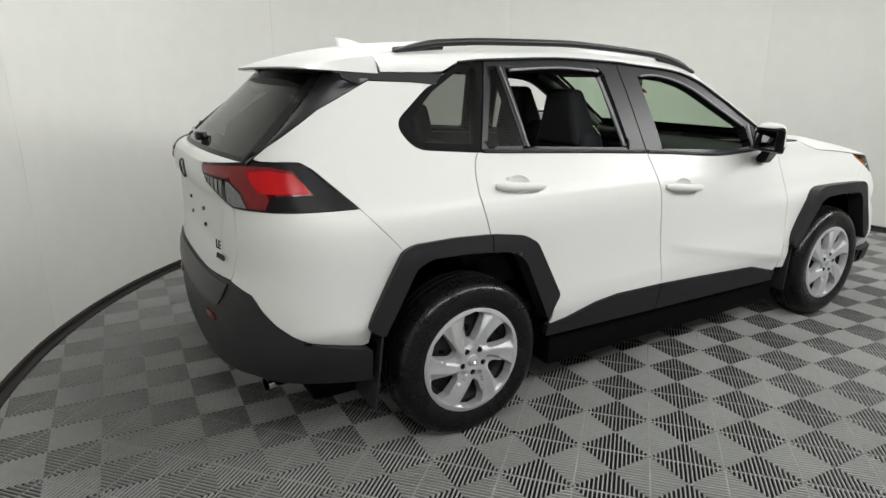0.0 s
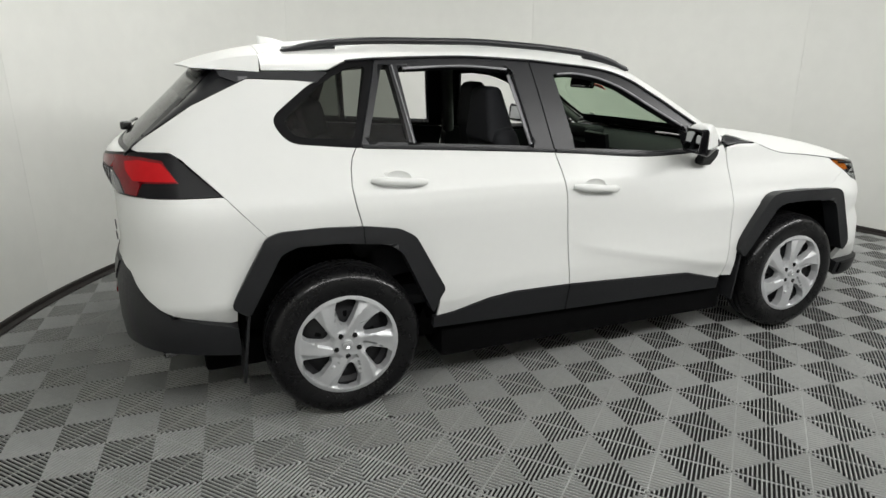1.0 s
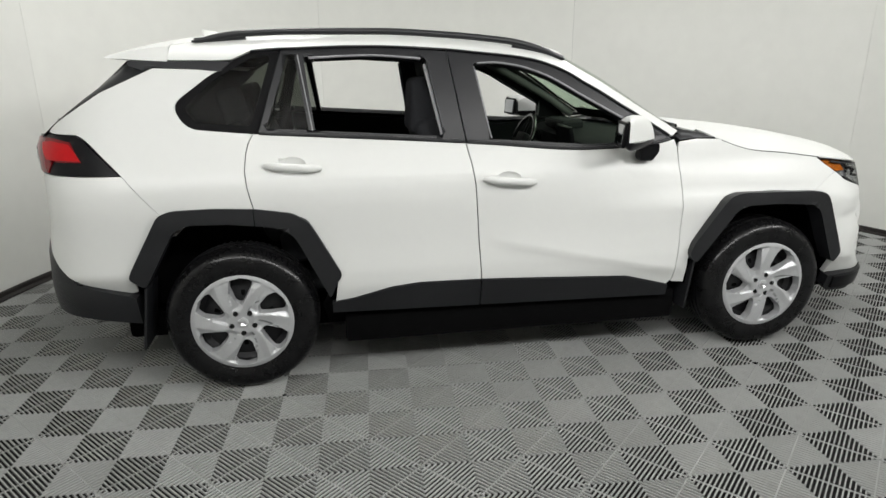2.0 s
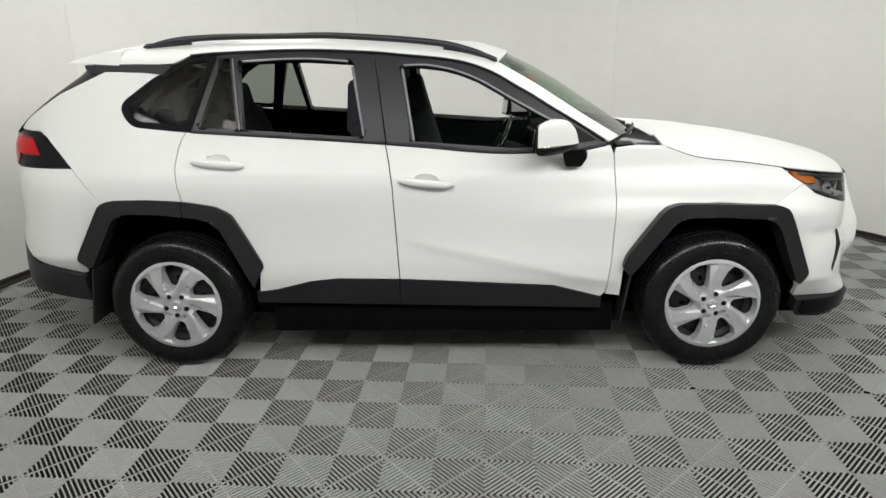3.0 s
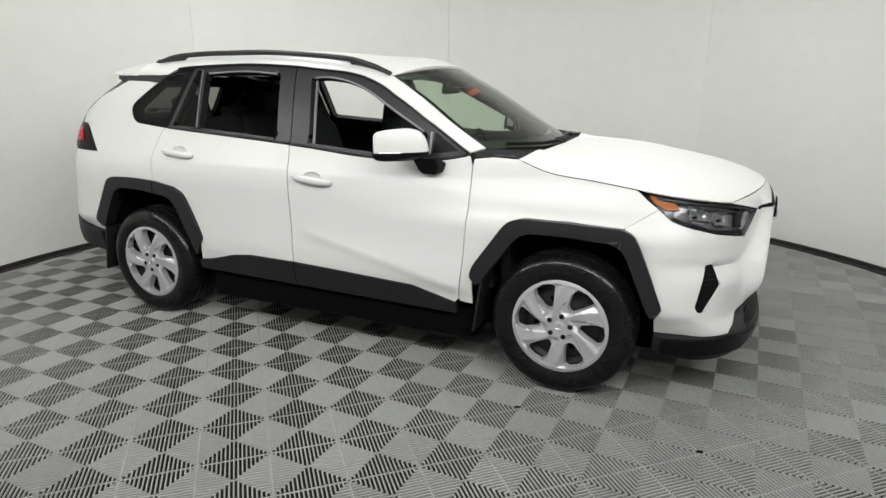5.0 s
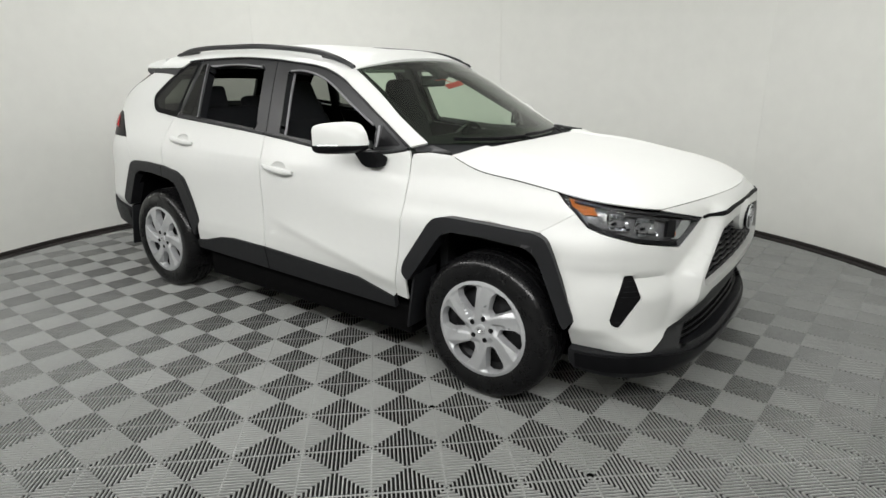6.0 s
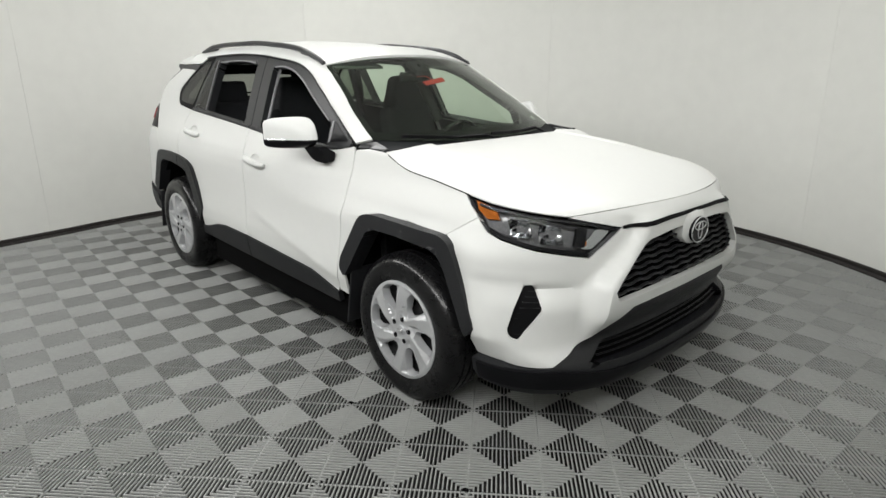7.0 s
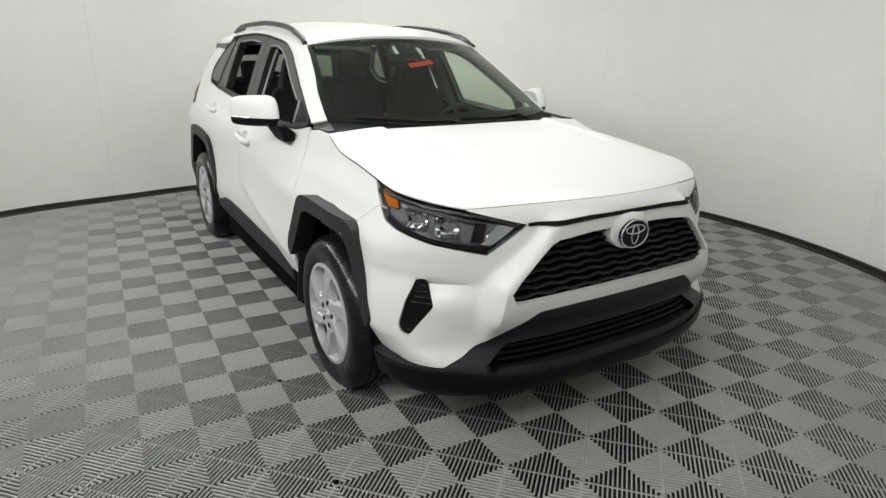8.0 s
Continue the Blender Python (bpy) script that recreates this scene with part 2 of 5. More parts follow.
def tube(name, path, radius, material, parent, label="", n=8, squash=1.0, taper=None, closed=False):
    """A rod along a path; radius may be a number or, with taper, a function of the way along."""
    pts = [Vector(p) for p in path]
    m = len(pts)
    verts, faces = [], []
    up = Vector((0, 0, 1))
    for i, p in enumerate(pts):
        d = (pts[(i + 1) % m] - pts[i - 1]) if closed else (pts[min(i + 1, m - 1)] - pts[max(i - 1, 0)])
        d.normalize()
        a = d.cross(up)
        a = a.normalized() if a.length > 1e-4 else Vector((1, 0, 0))
        b = a.cross(d).normalized()
        r = radius * (taper(i / (m - 1)) if taper else 1.0)
        for k in range(n):
            t = math.tau * k / n
            verts.append(p + a * r * math.cos(t) + b * r * squash * math.sin(t))
    for i in range(m if closed else m - 1):
        j = (i + 1) % m
        for k in range(n):
            faces.append((i * n + k, i * n + (k + 1) % n, j * n + (k + 1) % n, j * n + k))
    if not closed:
        faces.append(tuple(reversed(range(n))))
        faces.append(tuple(range((m - 1) * n, m * n)))
    bm = bmesh.new()
    vs = [bm.verts.new(v) for v in verts]
    for f in faces:
        bm.faces.new([vs[k] for k in f])
    return part(name, bm, material, parent, label, angle=60)


def lathe(name, profile, material, parent, label="", n=64, at=(0, 0, 0), angle=35):
    """A body turned about the y axis; profile rows of (radius, y)."""
    bm = bmesh.new()
    rings = []
    for r, y in profile:
        if r < 1e-6:
            rings.append([bm.verts.new((at[0], at[1] + y, at[2]))])
        else:
            rings.append([bm.verts.new((at[0] + r * math.cos(math.tau * k / n), at[1] + y, at[2] + r * math.sin(math.tau * k / n))) for k in range(n)])
    for a, b in zip(rings, rings[1:]):
        for k in range(n):
            f = []
            for v in (a[k % len(a)], a[(k + 1) % len(a)], b[(k + 1) % len(b)], b[k % len(b)]):
                if v not in f:
                    f.append(v)
            if len(f) > 2:
                bm.faces.new(f)
    return part(name, bm, material, parent, label, angle=angle)


def slab(name, size, m, material, parent=None, label="", bevel=0.01, seg=2, shape=None):
    """A rounded block; shape may move each corner before rounding."""
    bm = bmesh.new()
    bmesh.ops.create_cube(bm, size=1.0)
    for v in bm.verts:
        v.co = Vector((v.co.x * size[0], v.co.y * size[1], v.co.z * size[2]))
        if shape:
            v.co = Vector(shape(v.co))
    if bevel > 0:
        bmesh.ops.bevel(bm, geom=bm.edges[:], offset=bevel, segments=seg, profile=0.6, affect="EDGES")
    bm.transform(m)
    return part(name, bm, material, parent, label)


import functools
import mathutils
TESS = mathutils.geometry.tessellate_polygon

# ---- the car's surfaces: x ahead, y to its left, z up, the middle of the wheelbase at the origin ----
XF, XR = 1.75, -1.75
WIDTH = curve([(0.15, 0.80), (0.25, 0.845), (0.34, 0.870), (0.42, 0.884), (0.50, 0.897), (0.55, 0.896), (0.61, 0.889), (0.69, 0.881), (0.78, 0.877), (0.88, 0.875),
               (0.95, 0.867), (1.0, 0.852), (1.06, 0.825), (1.12, 0.796), (1.2, 0.760), (1.3, 0.718), (1.4, 0.674), (1.5, 0.627), (1.575, 0.588), (1.66, 0.54)])
PINCH = curve([(0.5, 0.0), (0.78, 0.0), (0.9, 0.045), (1.0, 0.066), (1.06, 0.054), (1.12, 0.040), (1.6, 0.036), (1.8, 0.036)])
TRIM = curve([(-1.7, 1.528), (-1.4, 1.548), (-1.235, 1.560), (-1.108, 1.570), (-0.70, 1.580), (-0.34, 1.565), (-0.18, 1.550), (0.0, 1.532), (0.11, 1.514), (0.20, 1.487), (0.29, 1.448), (0.352, 1.411), (0.44, 1.362), (0.551, 1.294), (0.60, 1.266), (0.81, 1.137), (0.86, 1.106), (0.90, 1.09), (2.5, 1.09)])
NOSE = curve([(0.18, 2.12), (0.24, 2.185), (0.31, 2.222), (0.36, 2.220), (0.40, 2.200), (0.45, 2.175), (0.50, 2.188), (0.56, 2.216), (0.60, 2.228), (0.65, 2.232), (0.75, 2.232), (0.86, 2.232), (0.91, 2.228), (0.95, 2.212), (0.985, 2.182), (1.05, 2.08), (1.2, 1.9)])
TAIL = curve([(0.2, 2.20), (0.28, 2.25), (0.36, 2.28), (0.5, 2.292), (0.68, 2.285), (0.74, 2.268), (0.80, 2.252), (0.9, 2.247), (1.02, 2.25), (1.07, 2.262), (1.14, 2.272), (1.2, 2.255), (1.3, 2.22), (1.5, 2.10), (1.6, 2.05)])
NR = 3.4


CREASE, SLANT = 0.64, 0.216


def half(x, z):
    """Half the body's width at a place along it and a height."""
    if x > XF:
        b, t = half(XF, z), min(1.0, (x - XF) / max(0.05, NOSE(z) - XF))
        fa, fb = bow(z)
        return b * float(np.interp(-t, -fa, fb))
    if x < XR:
        b, t = half(XR, z), min(1.0, (XR - x) / max(0.05, TAIL(z) + XR))
        return b * max(0.0, 1 - t ** NR) ** (1 / NR)
    y = WIDTH(z)
    y -= PINCH(z) * smoothstep((x - 0.1) / 0.95)
    line = CREASE - SLANT * x
    d = z - line
    y += 0.013 * (math.exp(-d / 0.10) if d > 0 else math.exp(d / 0.030)) * smoothstep((x + 0.24) / 0.3) * smoothstep((0.95 - x) / 0.25)
    y += 0.005 * math.exp(-math.hypot(z - 1.0 + 0.02 * x, 0.012) / 0.035) * smoothstep((x + 1.5) / 0.3) * smoothstep((1.0 - x) / 0.4)
    if x < -1:
        y -= 0.012 * (-1 - x) ** 2 * smoothstep((z - 0.7) / 0.4)
    y += 0.012 * math.exp(-((x + 1.35) / 0.45) ** 2 - ((z - 0.95) / 0.18) ** 2)
    y += 0.013 * math.exp(-((x - 1.35) / 0.40) ** 2 - ((z - 0.93) / 0.15) ** 2)
    if z > 1.13:
        s = (TRIM(x + 0.01) - TRIM(x - 0.01)) / 0.02
        d = (z - TRIM(x)) / math.sqrt(1 + s * s)
        if d > 0:
            y -= 0.5 * d + 8 * d * d
    return y


def flank(x, z):
    return (x, half(x, z), z)


def flank_slant(x, w):
    """The flank with its heights counted from the slanted door crease."""
    return (x, half(x, w - SLANT * x), w - SLANT * x)


def slanted(loop):
    return [(x, z + SLANT * x) for x, z in loop]


def plan(n, a, b):
    """An even walk round a quarter of a squared ellipse: way along, share of a, share of b."""
    rows, way, last = [], 0.0, None
    for k in range(401):
        t = math.pi / 2 * k / 400
        p = (math.cos(t) ** (2 / n), math.sin(t) ** (2 / n))
        if last:
            way += math.hypot((p[0] - last[0]) * a, (p[1] - last[1]) * b)
        rows.append((way, *p))
        last = p
    return np.array([r[0] / way for r in rows]), np.array([r[1] for r in rows]), np.array([r[2] for r in rows]), way


FL = plan(1.9, 0.49, 0.87)[3]
FU = np.linspace(0, 1, 161)
BOW = []
for n in (1.9, 2.15, 2.75):
    uu, aa, bb, _ = plan(n, 0.49, 0.87)
    BOW.append((np.interp(FU, uu, aa), np.interp(FU, uu, bb)))


@functools.lru_cache(maxsize=None)
def bow(z):
    """The plan of the nose at a height, squarer towards the ground: shares along and across."""
    if z > 0.60:
        k, p, q = smoothstep((0.76 - z) / 0.16), BOW[0], BOW[1]
    else:
        k, p, q = smoothstep((0.60 - z) / 0.24), BOW[1], BOW[2]
    return p[0] + (q[0] - p[0]) * k, p[1] + (q[1] - p[1]) * k


RU, RA, RB, RL = plan(NR, 0.52, 0.87)


def front(u, z):
    s, v = (1 if u >= 0 else -1), abs(u)
    if v > 1:
        x = XF - (v - 1) * FL
        return (x, s * half(x, z), z)
    fa, fb = bow(z)
    return (XF + (NOSE(z) - XF) * float(np.interp(v, FU, fa)), s * half(XF, z) * float(np.interp(v, FU, fb)), z)


GRILLE_Y = curve([(0.20, 0.56), (0.56, 0.555), (0.63, 0.540), (0.68, 0.532), (0.72, 0.497), (0.84, 0.375), (0.88, 0.345), (0.95, 0.30)])


def face(u, z):
    """The nose with the flat frame of the grille standing proud of it."""
    x, y, z = front(u, z)
    d = abs(y) - GRILLE_Y(z)
    w = smoothstep((0.070 - d) / 0.055) * smoothstep((0.955 - z) / 0.05) * smoothstep((z - 0.40) / 0.16)
    flat = NOSE(z) - 0.022 * (y / 0.5) ** 2
    return (x + max(0.0, flat - x) * w, y, z)


def rear(u, z):
    s, v = (1 if u >= 0 else -1), abs(u)
    if v > 1:
        x = XR + (v - 1) * RL
        return (x, s * half(x, z), z)
    return (XR - (TAIL(z) + XR) * float(np.interp(v, RU, RA)), s * half(XR, z) * float(np.interp(v, RU, RB)), z)


def fy(y, z):
    return (math.copysign(float(np.interp(abs(y) / half(XF, z), bow(z)[1], FU)), y), z)


def fx(x, z):
    if x < XF:
        return (1 + (XF - x) / FL, z)
    return (float(np.interp(-(x - XF) / (NOSE(z) - XF), -bow(z)[0], FU)), z)


def ry(y, z):
    return (math.copysign(float(np.interp(abs(y) / half(XR, z), RB, RU)), y), z)


def rx(x, z):
    if x > XR:
        return (1 + (x - XR) / RL, z)
    return (float(np.interp(-(XR - x) / (TAIL(z) + XR), -RA, RU)), z)


def mirrored(loop):
    """A half outline that starts and ends on the middle line, made whole."""
    return list(loop) + [(-u, z) for u, z in reversed(loop) if abs(u) > 1e-6]


# the roof, the hood and the two big panes, each between an edge line and a middle line
EDGE = curve([(-1.6, 1.592), (-1.4, 1.612), (-1.0, 1.629), (-0.65, 1.629), (-0.3, 1.612), (0.0, 1.583), (0.2, 1.547), (0.29, 1.512), (0.42, 1.462)])


def roof(x, q):
    xe = min(x, 0.29)
    y = half(xe, EDGE(xe)) * q
    rise = 0.043 + 0.045 * smoothstep((x + 0.1) / 0.5)
    return (x, y, EDGE(x) + rise * (1 - abs(q) ** 2.4))


HOOD_X = curve([(0, 1.073), (0.12, 1.20), (0.2, 1.27), (0.4, 1.45), (0.6, 1.64), (0.8, 1.84), (1, 2.03)])
HOOD_Z = curve([(0, 1.122), (0.12, 1.076), (0.2, 1.060), (0.4, 1.041), (0.6, 1.015), (0.8, 0.990), (1, 0.957)])
MID_X = curve([(0, 1.12), (0.2, 1.33), (0.4, 1.56), (0.6, 1.78), (0.8, 1.985), (1, 2.187)])
MID_Z = curve([(0, 1.132), (0.2, 1.128), (0.4, 1.112), (0.6, 1.083), (0.8, 1.043), (0.93, 1.008), (1, 0.980)])


def hood(p, q):
    x, z = HOOD_X(p), HOOD_Z(p)
    y = half(x, z)
    w, h = 1 - abs(q) ** 2.0, 1 - abs(q) ** 3.0
    pz = z + (MID_Z(p) - z) * h
    d = abs(q) - 0.64 + 0.11 * p
    pz += 0.012 * smoothstep((d + 0.016) / 0.032) * smoothstep((0.36 - d) / 0.34) * smoothstep((0.75 - p) / 0.5)
    return (x + (MID_X(p) - x) * w, y * q, pz)


PANE_X = curve([(0, 0.290), (0.33, 0.488), (0.66, 0.686), (1, 0.880)])
PANE_Z = curve([(0, 1.512), (0.33, 1.400), (0.66, 1.273), (1, 1.158)])


def windshield(v, q):
    x, z = PANE_X(v), PANE_Z(v)
    y = half(x, z) - 0.004
    w = 1 - abs(q) ** 2.2
    return (x + w * (0.078 + 0.125 * v), y * q, z + w * (0.047 - 0.075 * v * v) - 0.003)


REAR_X = curve([(0, -1.790), (0.35, -1.894), (0.7, -2.008), (1, -2.128)])
REAR_Z = curve([(0, 1.520), (0.35, 1.42), (0.7, 1.315), (1, 1.205)])


def rear_pane(v, q):
    x, z = REAR_X(v), REAR_Z(v)
    y = 0.500 + 0.145 * v
    w = 1 - abs(q) ** 2.4
    return (x - 0.085 * w, y * q, z + 0.012 * w)


FIN_X = curve([(0, -1.650), (0.42, -1.882), (0.86, -2.076), (1, -2.130)])
FIN_Z = curve([(0, 1.494), (0.42, 1.390), (0.86, 1.266), (1, 1.226)])


def pillar_fin(v, s):
    """From the edge of the tailgate window round to the quarter panel."""
    a, b = Vector(rear_pane(v, 1.0)), Vector(flank(FIN_X(v), FIN_Z(v)))
    p = a.lerp(b, s)
    k = 0.020 * math.sin(math.pi * s) * (1 - 0.5 * v)
    return (p.x - k, p.y + k, p.z)


# ---- the car ----
car = tagged(new("car"), "white compact suv with black plastic cladding and open side windows", "car")

BELT = curve([(-1.55, 1.245), (-1.226, 1.213), (-0.979, 1.197), (-0.348, 1.156), (-0.143, 1.140), (0.354, 1.103), (0.65, 1.108), (0.82, 1.134)])
SILL = [(0.889, 0.389), (0.794, 0.385), (0.558, 0.449), (0.029, 0.476), (-0.20, 0.486), (-0.513, 0.49), (-0.649, 0.475), (-0.829, 0.428), (-0.919, 0.415)]
R_OUT = [(-1.813, 0.592), (-1.796, 0.632), (-1.656, 0.875), (-1.60, 0.894), (-1.42, 0.897), (-1.24, 0.887), (-1.085, 0.862), (-1.015, 0.82), (-0.874, 0.556), (-0.908, 0.505)]
R_IN = [(-0.935, 0.44), (-1.075, 0.745), (-1.12, 0.785), (-1.17, 0.802), (-1.36, 0.824), (-1.534, 0.828), (-1.60, 0.800), (-1.745, 0.545)]
F_OUT = [(0.884, 0.548), (0.902, 0.606), (1.055, 0.820), (1.085, 0.848), (1.145, 0.864), (1.37, 0.862), (1.60, 0.853), (1.652, 0.832), (1.682, 0.778), (1.797, 0.505), (1.755, 0.45)]
F_IN = [(1.735, 0.475), (1.628, 0.725), (1.60, 0.765), (1.555, 0.786), (1.36, 0.800), (1.185, 0.798), (1.125, 0.775), (0.985, 0.585), (0.925, 0.505)]


def below_belt(x, d=0.012):
    return (x, BELT(x) - d)


REAR_GRIP, FRONT_GRIP = (-1.195, -0.944, 1.070, 1.050), (-0.193, 0.064, 0.978, 0.954)


def cup(grip, k=1.0):
    xm, zm = (grip[0] + grip[1]) / 2 - 0.002, (grip[2] + grip[3]) / 2 + 0.006
    return [(xm + 0.062 * k * math.cos(a), zm + 0.035 * k * math.sin(a)) for a in np.linspace(0, math.tau, 28, endpoint=False)]


def door_handle(parent, side, grip):
    x0, x1, z0, z1 = grip
    path = []
    for t in np.linspace(0, 1, 18):
        x, z = x0 + (x1 - x0) * t, z0 + (z1 - z0) * t
        path.append((x, side * (half(x, z) + 0.006 + 0.026 * min(1.0, 4.5 * t * (1 - t) + 0.1)), z))
    handle = tube("door_handle", path, 0.0165, PAINT, parent, "white door handle", n=12, squash=1.15, taper=lambda t: 0.55 + 0.45 * min(1.0, 7 * t, 7 * (1 - t)))
    xm, zm = (x0 + x1) / 2 - 0.002, (z0 + z1) / 2 + 0.006
    panel("handle_cup", cup(grip), flank, PAINT, handle, "hollow finger cup", depth=0.0, side=side, step=0.012, relief=lambda u, z: -0.022 * max(0.0, 1 - ((u - xm) / 0.063) ** 2 - ((z - zm) / 0.036) ** 2) ** 0.7)


for side, word in ((-1, "right"), (1, "left")):
    # front door
    door = panel("front_door", slanted([below_belt(-0.259), below_belt(-0.1), below_belt(0.1), below_belt(0.354), below_belt(0.55), below_belt(0.7), below_belt(0.825), (0.8405, 1.08), (0.849, 0.872), (0.8355, 0.60), (0.816, 0.41), (0.794, 0.387), (0.558, 0.451), (0.029, 0.478), (-0.2, 0.488), (-0.2105, 0.661), (-0.226, 0.953), (-0.240, 1.05)]), flank_slant, PAINT, car, "white front door with its window wound down", holes=[slanted(cup(FRONT_GRIP))], side=side, step=0.02)
    door_handle(door, side, FRONT_GRIP)
    opening = rounded([(-0.198, 1.502), (-0.10, 1.508), (0.02, 1.493), (0.11, 1.468), (0.192, 1.435), (0.338, 1.354), (0.492, 1.270), (0.575, 1.226), (0.588, BELT(0.588) + 0.014), (0.354, BELT(0.354) + 0.014), (-0.136, BELT(-0.136) + 0.014)], 0.015)
    panel("window_frame", [(-0.318, 1.561), (-0.18, 1.547), (0.0, 1.530), (0.11, 1.512), (0.20, 1.485), (0.29, 1.446), (0.352, 1.409), (0.44, 1.360), (0.551, 1.292), (0.60, 1.264), (0.81, 1.137), (0.70, BELT(0.70)), (0.5, BELT(0.5)), (0.354, BELT(0.354)), (0.1, BELT(0.1)), (-0.143, BELT(-0.143)), (-0.255, BELT(-0.255))], flank, SATIN, door, "satin black window frame", holes=[opening], depth=0.05, offset=-0.003, side=side)
    top = curve([(-0.198, 1.498), (-0.10, 1.503), (0.02, 1.488), (0.11, 1.463), (0.192, 1.430), (0.338, 1.349), (0.492, 1.265), (0.575, 1.221)])
    tube("window_run", [(x, side * (half(x, top(x)) - 0.004), top(x)) for x in np.linspace(-0.175, 0.555, 24)], 0.0065, WEATHER, door, "pale grey rubber window run", n=6)
    tube("window_run", [(-0.186 + 0.060 * t, side * (half(-0.14, 1.50 - 0.36 * t) - 0.040), 1.485 - 0.35 * t) for t in np.linspace(0, 1, 8)], 0.0085, WEATHER, door, "pale grey rubber window run", n=6)
    tube("window_run", [(0.600, side * (half(0.6, 1.22) - 0.004), 1.232), (0.604, side * (half(0.6, 1.13) - 0.004), 1.125)], 0.007, WEATHER, door, "pale grey rubber window run", n=6)
    panel("corner_pane", [(0.620, 1.232), (0.622, 1.128), (0.76, 1.145)], flank, DULLBLACK, door, "small fixed corner pane", offset=0.001, depth=0.002, side=side)
    # rear door
    door2 = panel("rear_door", [below_belt(-1.236), below_belt(-0.979), below_belt(-0.6), below_belt(-0.348), below_belt(-0.2645), (-0.2455, 1.05), (-0.2315, 0.953), (-0.216, 0.661), (-0.2055, 0.488), (-0.513, 0.492), (-0.649, 0.477), (-0.829, 0.430), (-0.912, 0.419), (-0.90, 0.50), (-0.895, 0.57), (-1.03, 0.815), (-1.09, 0.852), (-1.246, 0.874), (-1.256, 0.915), (-1.270, 0.98), (-1.278, 1.048), (-1.270, 1.120), (-1.258, 1.165)], flank, PAINT, car, "white rear door with its window wound down", holes=[cup(REAR_GRIP)], side=side, step=0.02)
    door_handle(door2, side, REAR_GRIP)
    fixed = rounded([(-1.072, 1.545), (-1.040, 1.547), (-0.990, 1.214), (-1.180, 1.225)], 0.01)
    panel("window_frame", [(-1.098, 1.569), (-0.9, 1.576), (-0.70, 1.578), (-0.5, 1.573), (-0.324, 1.562), (-0.262, BELT(-0.262)), (-0.6, BELT(-0.6)), (-0.979, BELT(-0.979)), (-1.212, BELT(-1.212))], flank, SATIN, door2, "satin black window frame", holes=[fixed, rounded([(-1.000, 1.535), (-0.70, 1.545), (-0.424, 1.528), (-0.362, 1.172), (-0.962, 1.212)], 0.018)], depth=0.05, offset=-0.003, side=side)
    panel("quarter_pane", fixed, flank, DARKGLASS, door2, "dark fixed pane", offset=-0.0032, depth=0.0, side=side)
    tube("window_bar", [(-1.025 + 0.052 * t, side * (half(-1.0, 1.548 - 0.345 * t) + 0.002), 1.545 - 0.335 * t) for t in np.linspace(0, 1, 8)], 0.0032, WEATHER, door2, "slim upright window bar", n=6)
    top2 = curve([(-1.0, 1.529), (-0.70, 1.539), (-0.424, 1.522)])
    tube("window_run", [(x, side * (half(x, top2(x)) - 0.004), top2(x)) for x in np.linspace(-0.975, -0.450, 10)], 0.0065, WEATHER, door2, "pale grey rubber window run", n=6)
    tube("window_run", [(-0.430 + 0.062 * t, side * (half(-0.36, 1.51 - 0.33 * t) - 0.030), 1.495 - 0.32 * t) for t in np.linspace(0, 1, 8)], 0.0095, WEATHER, door2, "pale grey rubber window run", n=6)
    # front wing
    wing = panel("fender", [(0.852, 1.110), (0.95, 1.122), *[(HOOD_X(p), HOOD_Z(p) - 0.0045) for p in np.linspace(0, 0.6, 13)], (1.69, 0.970), (1.74, 0.937), (1.606, 0.850), (1.56, 0.83), (1.37, 0.84), (1.16, 0.84), (1.09, 0.82), (0.915, 0.60), (0.892, 0.52), (0.889, 0.391), (0.820, 0.40), (0.839, 0.60), (0.853, 0.872), (0.8455, 1.08)], flank, PAINT, car, "white front wing", side=side)
    # rear quarter
    tip = rounded([(-1.30, 1.207), (-1.522, 1.229), (-1.588, 1.330), (-1.405, 1.468), (-1.361, 1.478)], 0.055, 6)[7:-7]
    quarter = panel("quarter_panel", [(-1.2405, BELT(-1.24) - 0.012), (-1.30, 1.207), *tip, (-1.361, 1.478), (-1.52, 1.484), (-1.66, 1.489), (-1.882, 1.388), (-2.076, 1.264), (-2.125, 1.225), (-2.10, 1.218), (-1.98, 1.214), (-1.94, 1.188), (-1.795, 1.042), (-1.645, 0.872), (-1.60, 0.88), (-1.42, 0.88), (-1.25, 0.872), (-1.261, 0.915), (-1.275, 0.98), (-1.2825, 1.048), (-1.2745, 1.120), (-1.2625, 1.166)], flank, PAINT, car, "white rear quarter panel", side=side)
    pane = rounded([(-1.535, 1.320), (-1.488, 1.256), (-1.245, 1.236), (-1.145, 1.543), (-1.235, 1.533), (-1.392, 1.445)], 0.03)
    panel("quarter_window", [(-1.222, 1.209), (-1.30, 1.2085), *[(x + 0.0015, z + 0.0005) for x, z in tip], (-1.34, 1.503), (-1.235, 1.556), (-1.108, 1.566)], flank, FRIT, quarter, "black frame of the rear quarter window", holes=[pane], offset=-0.003, depth=0.0, side=side)
    panel("quarter_pane", pane, flank, DARKGLASS, quarter, "dark privacy glass", offset=-0.0032, depth=0, side=side)
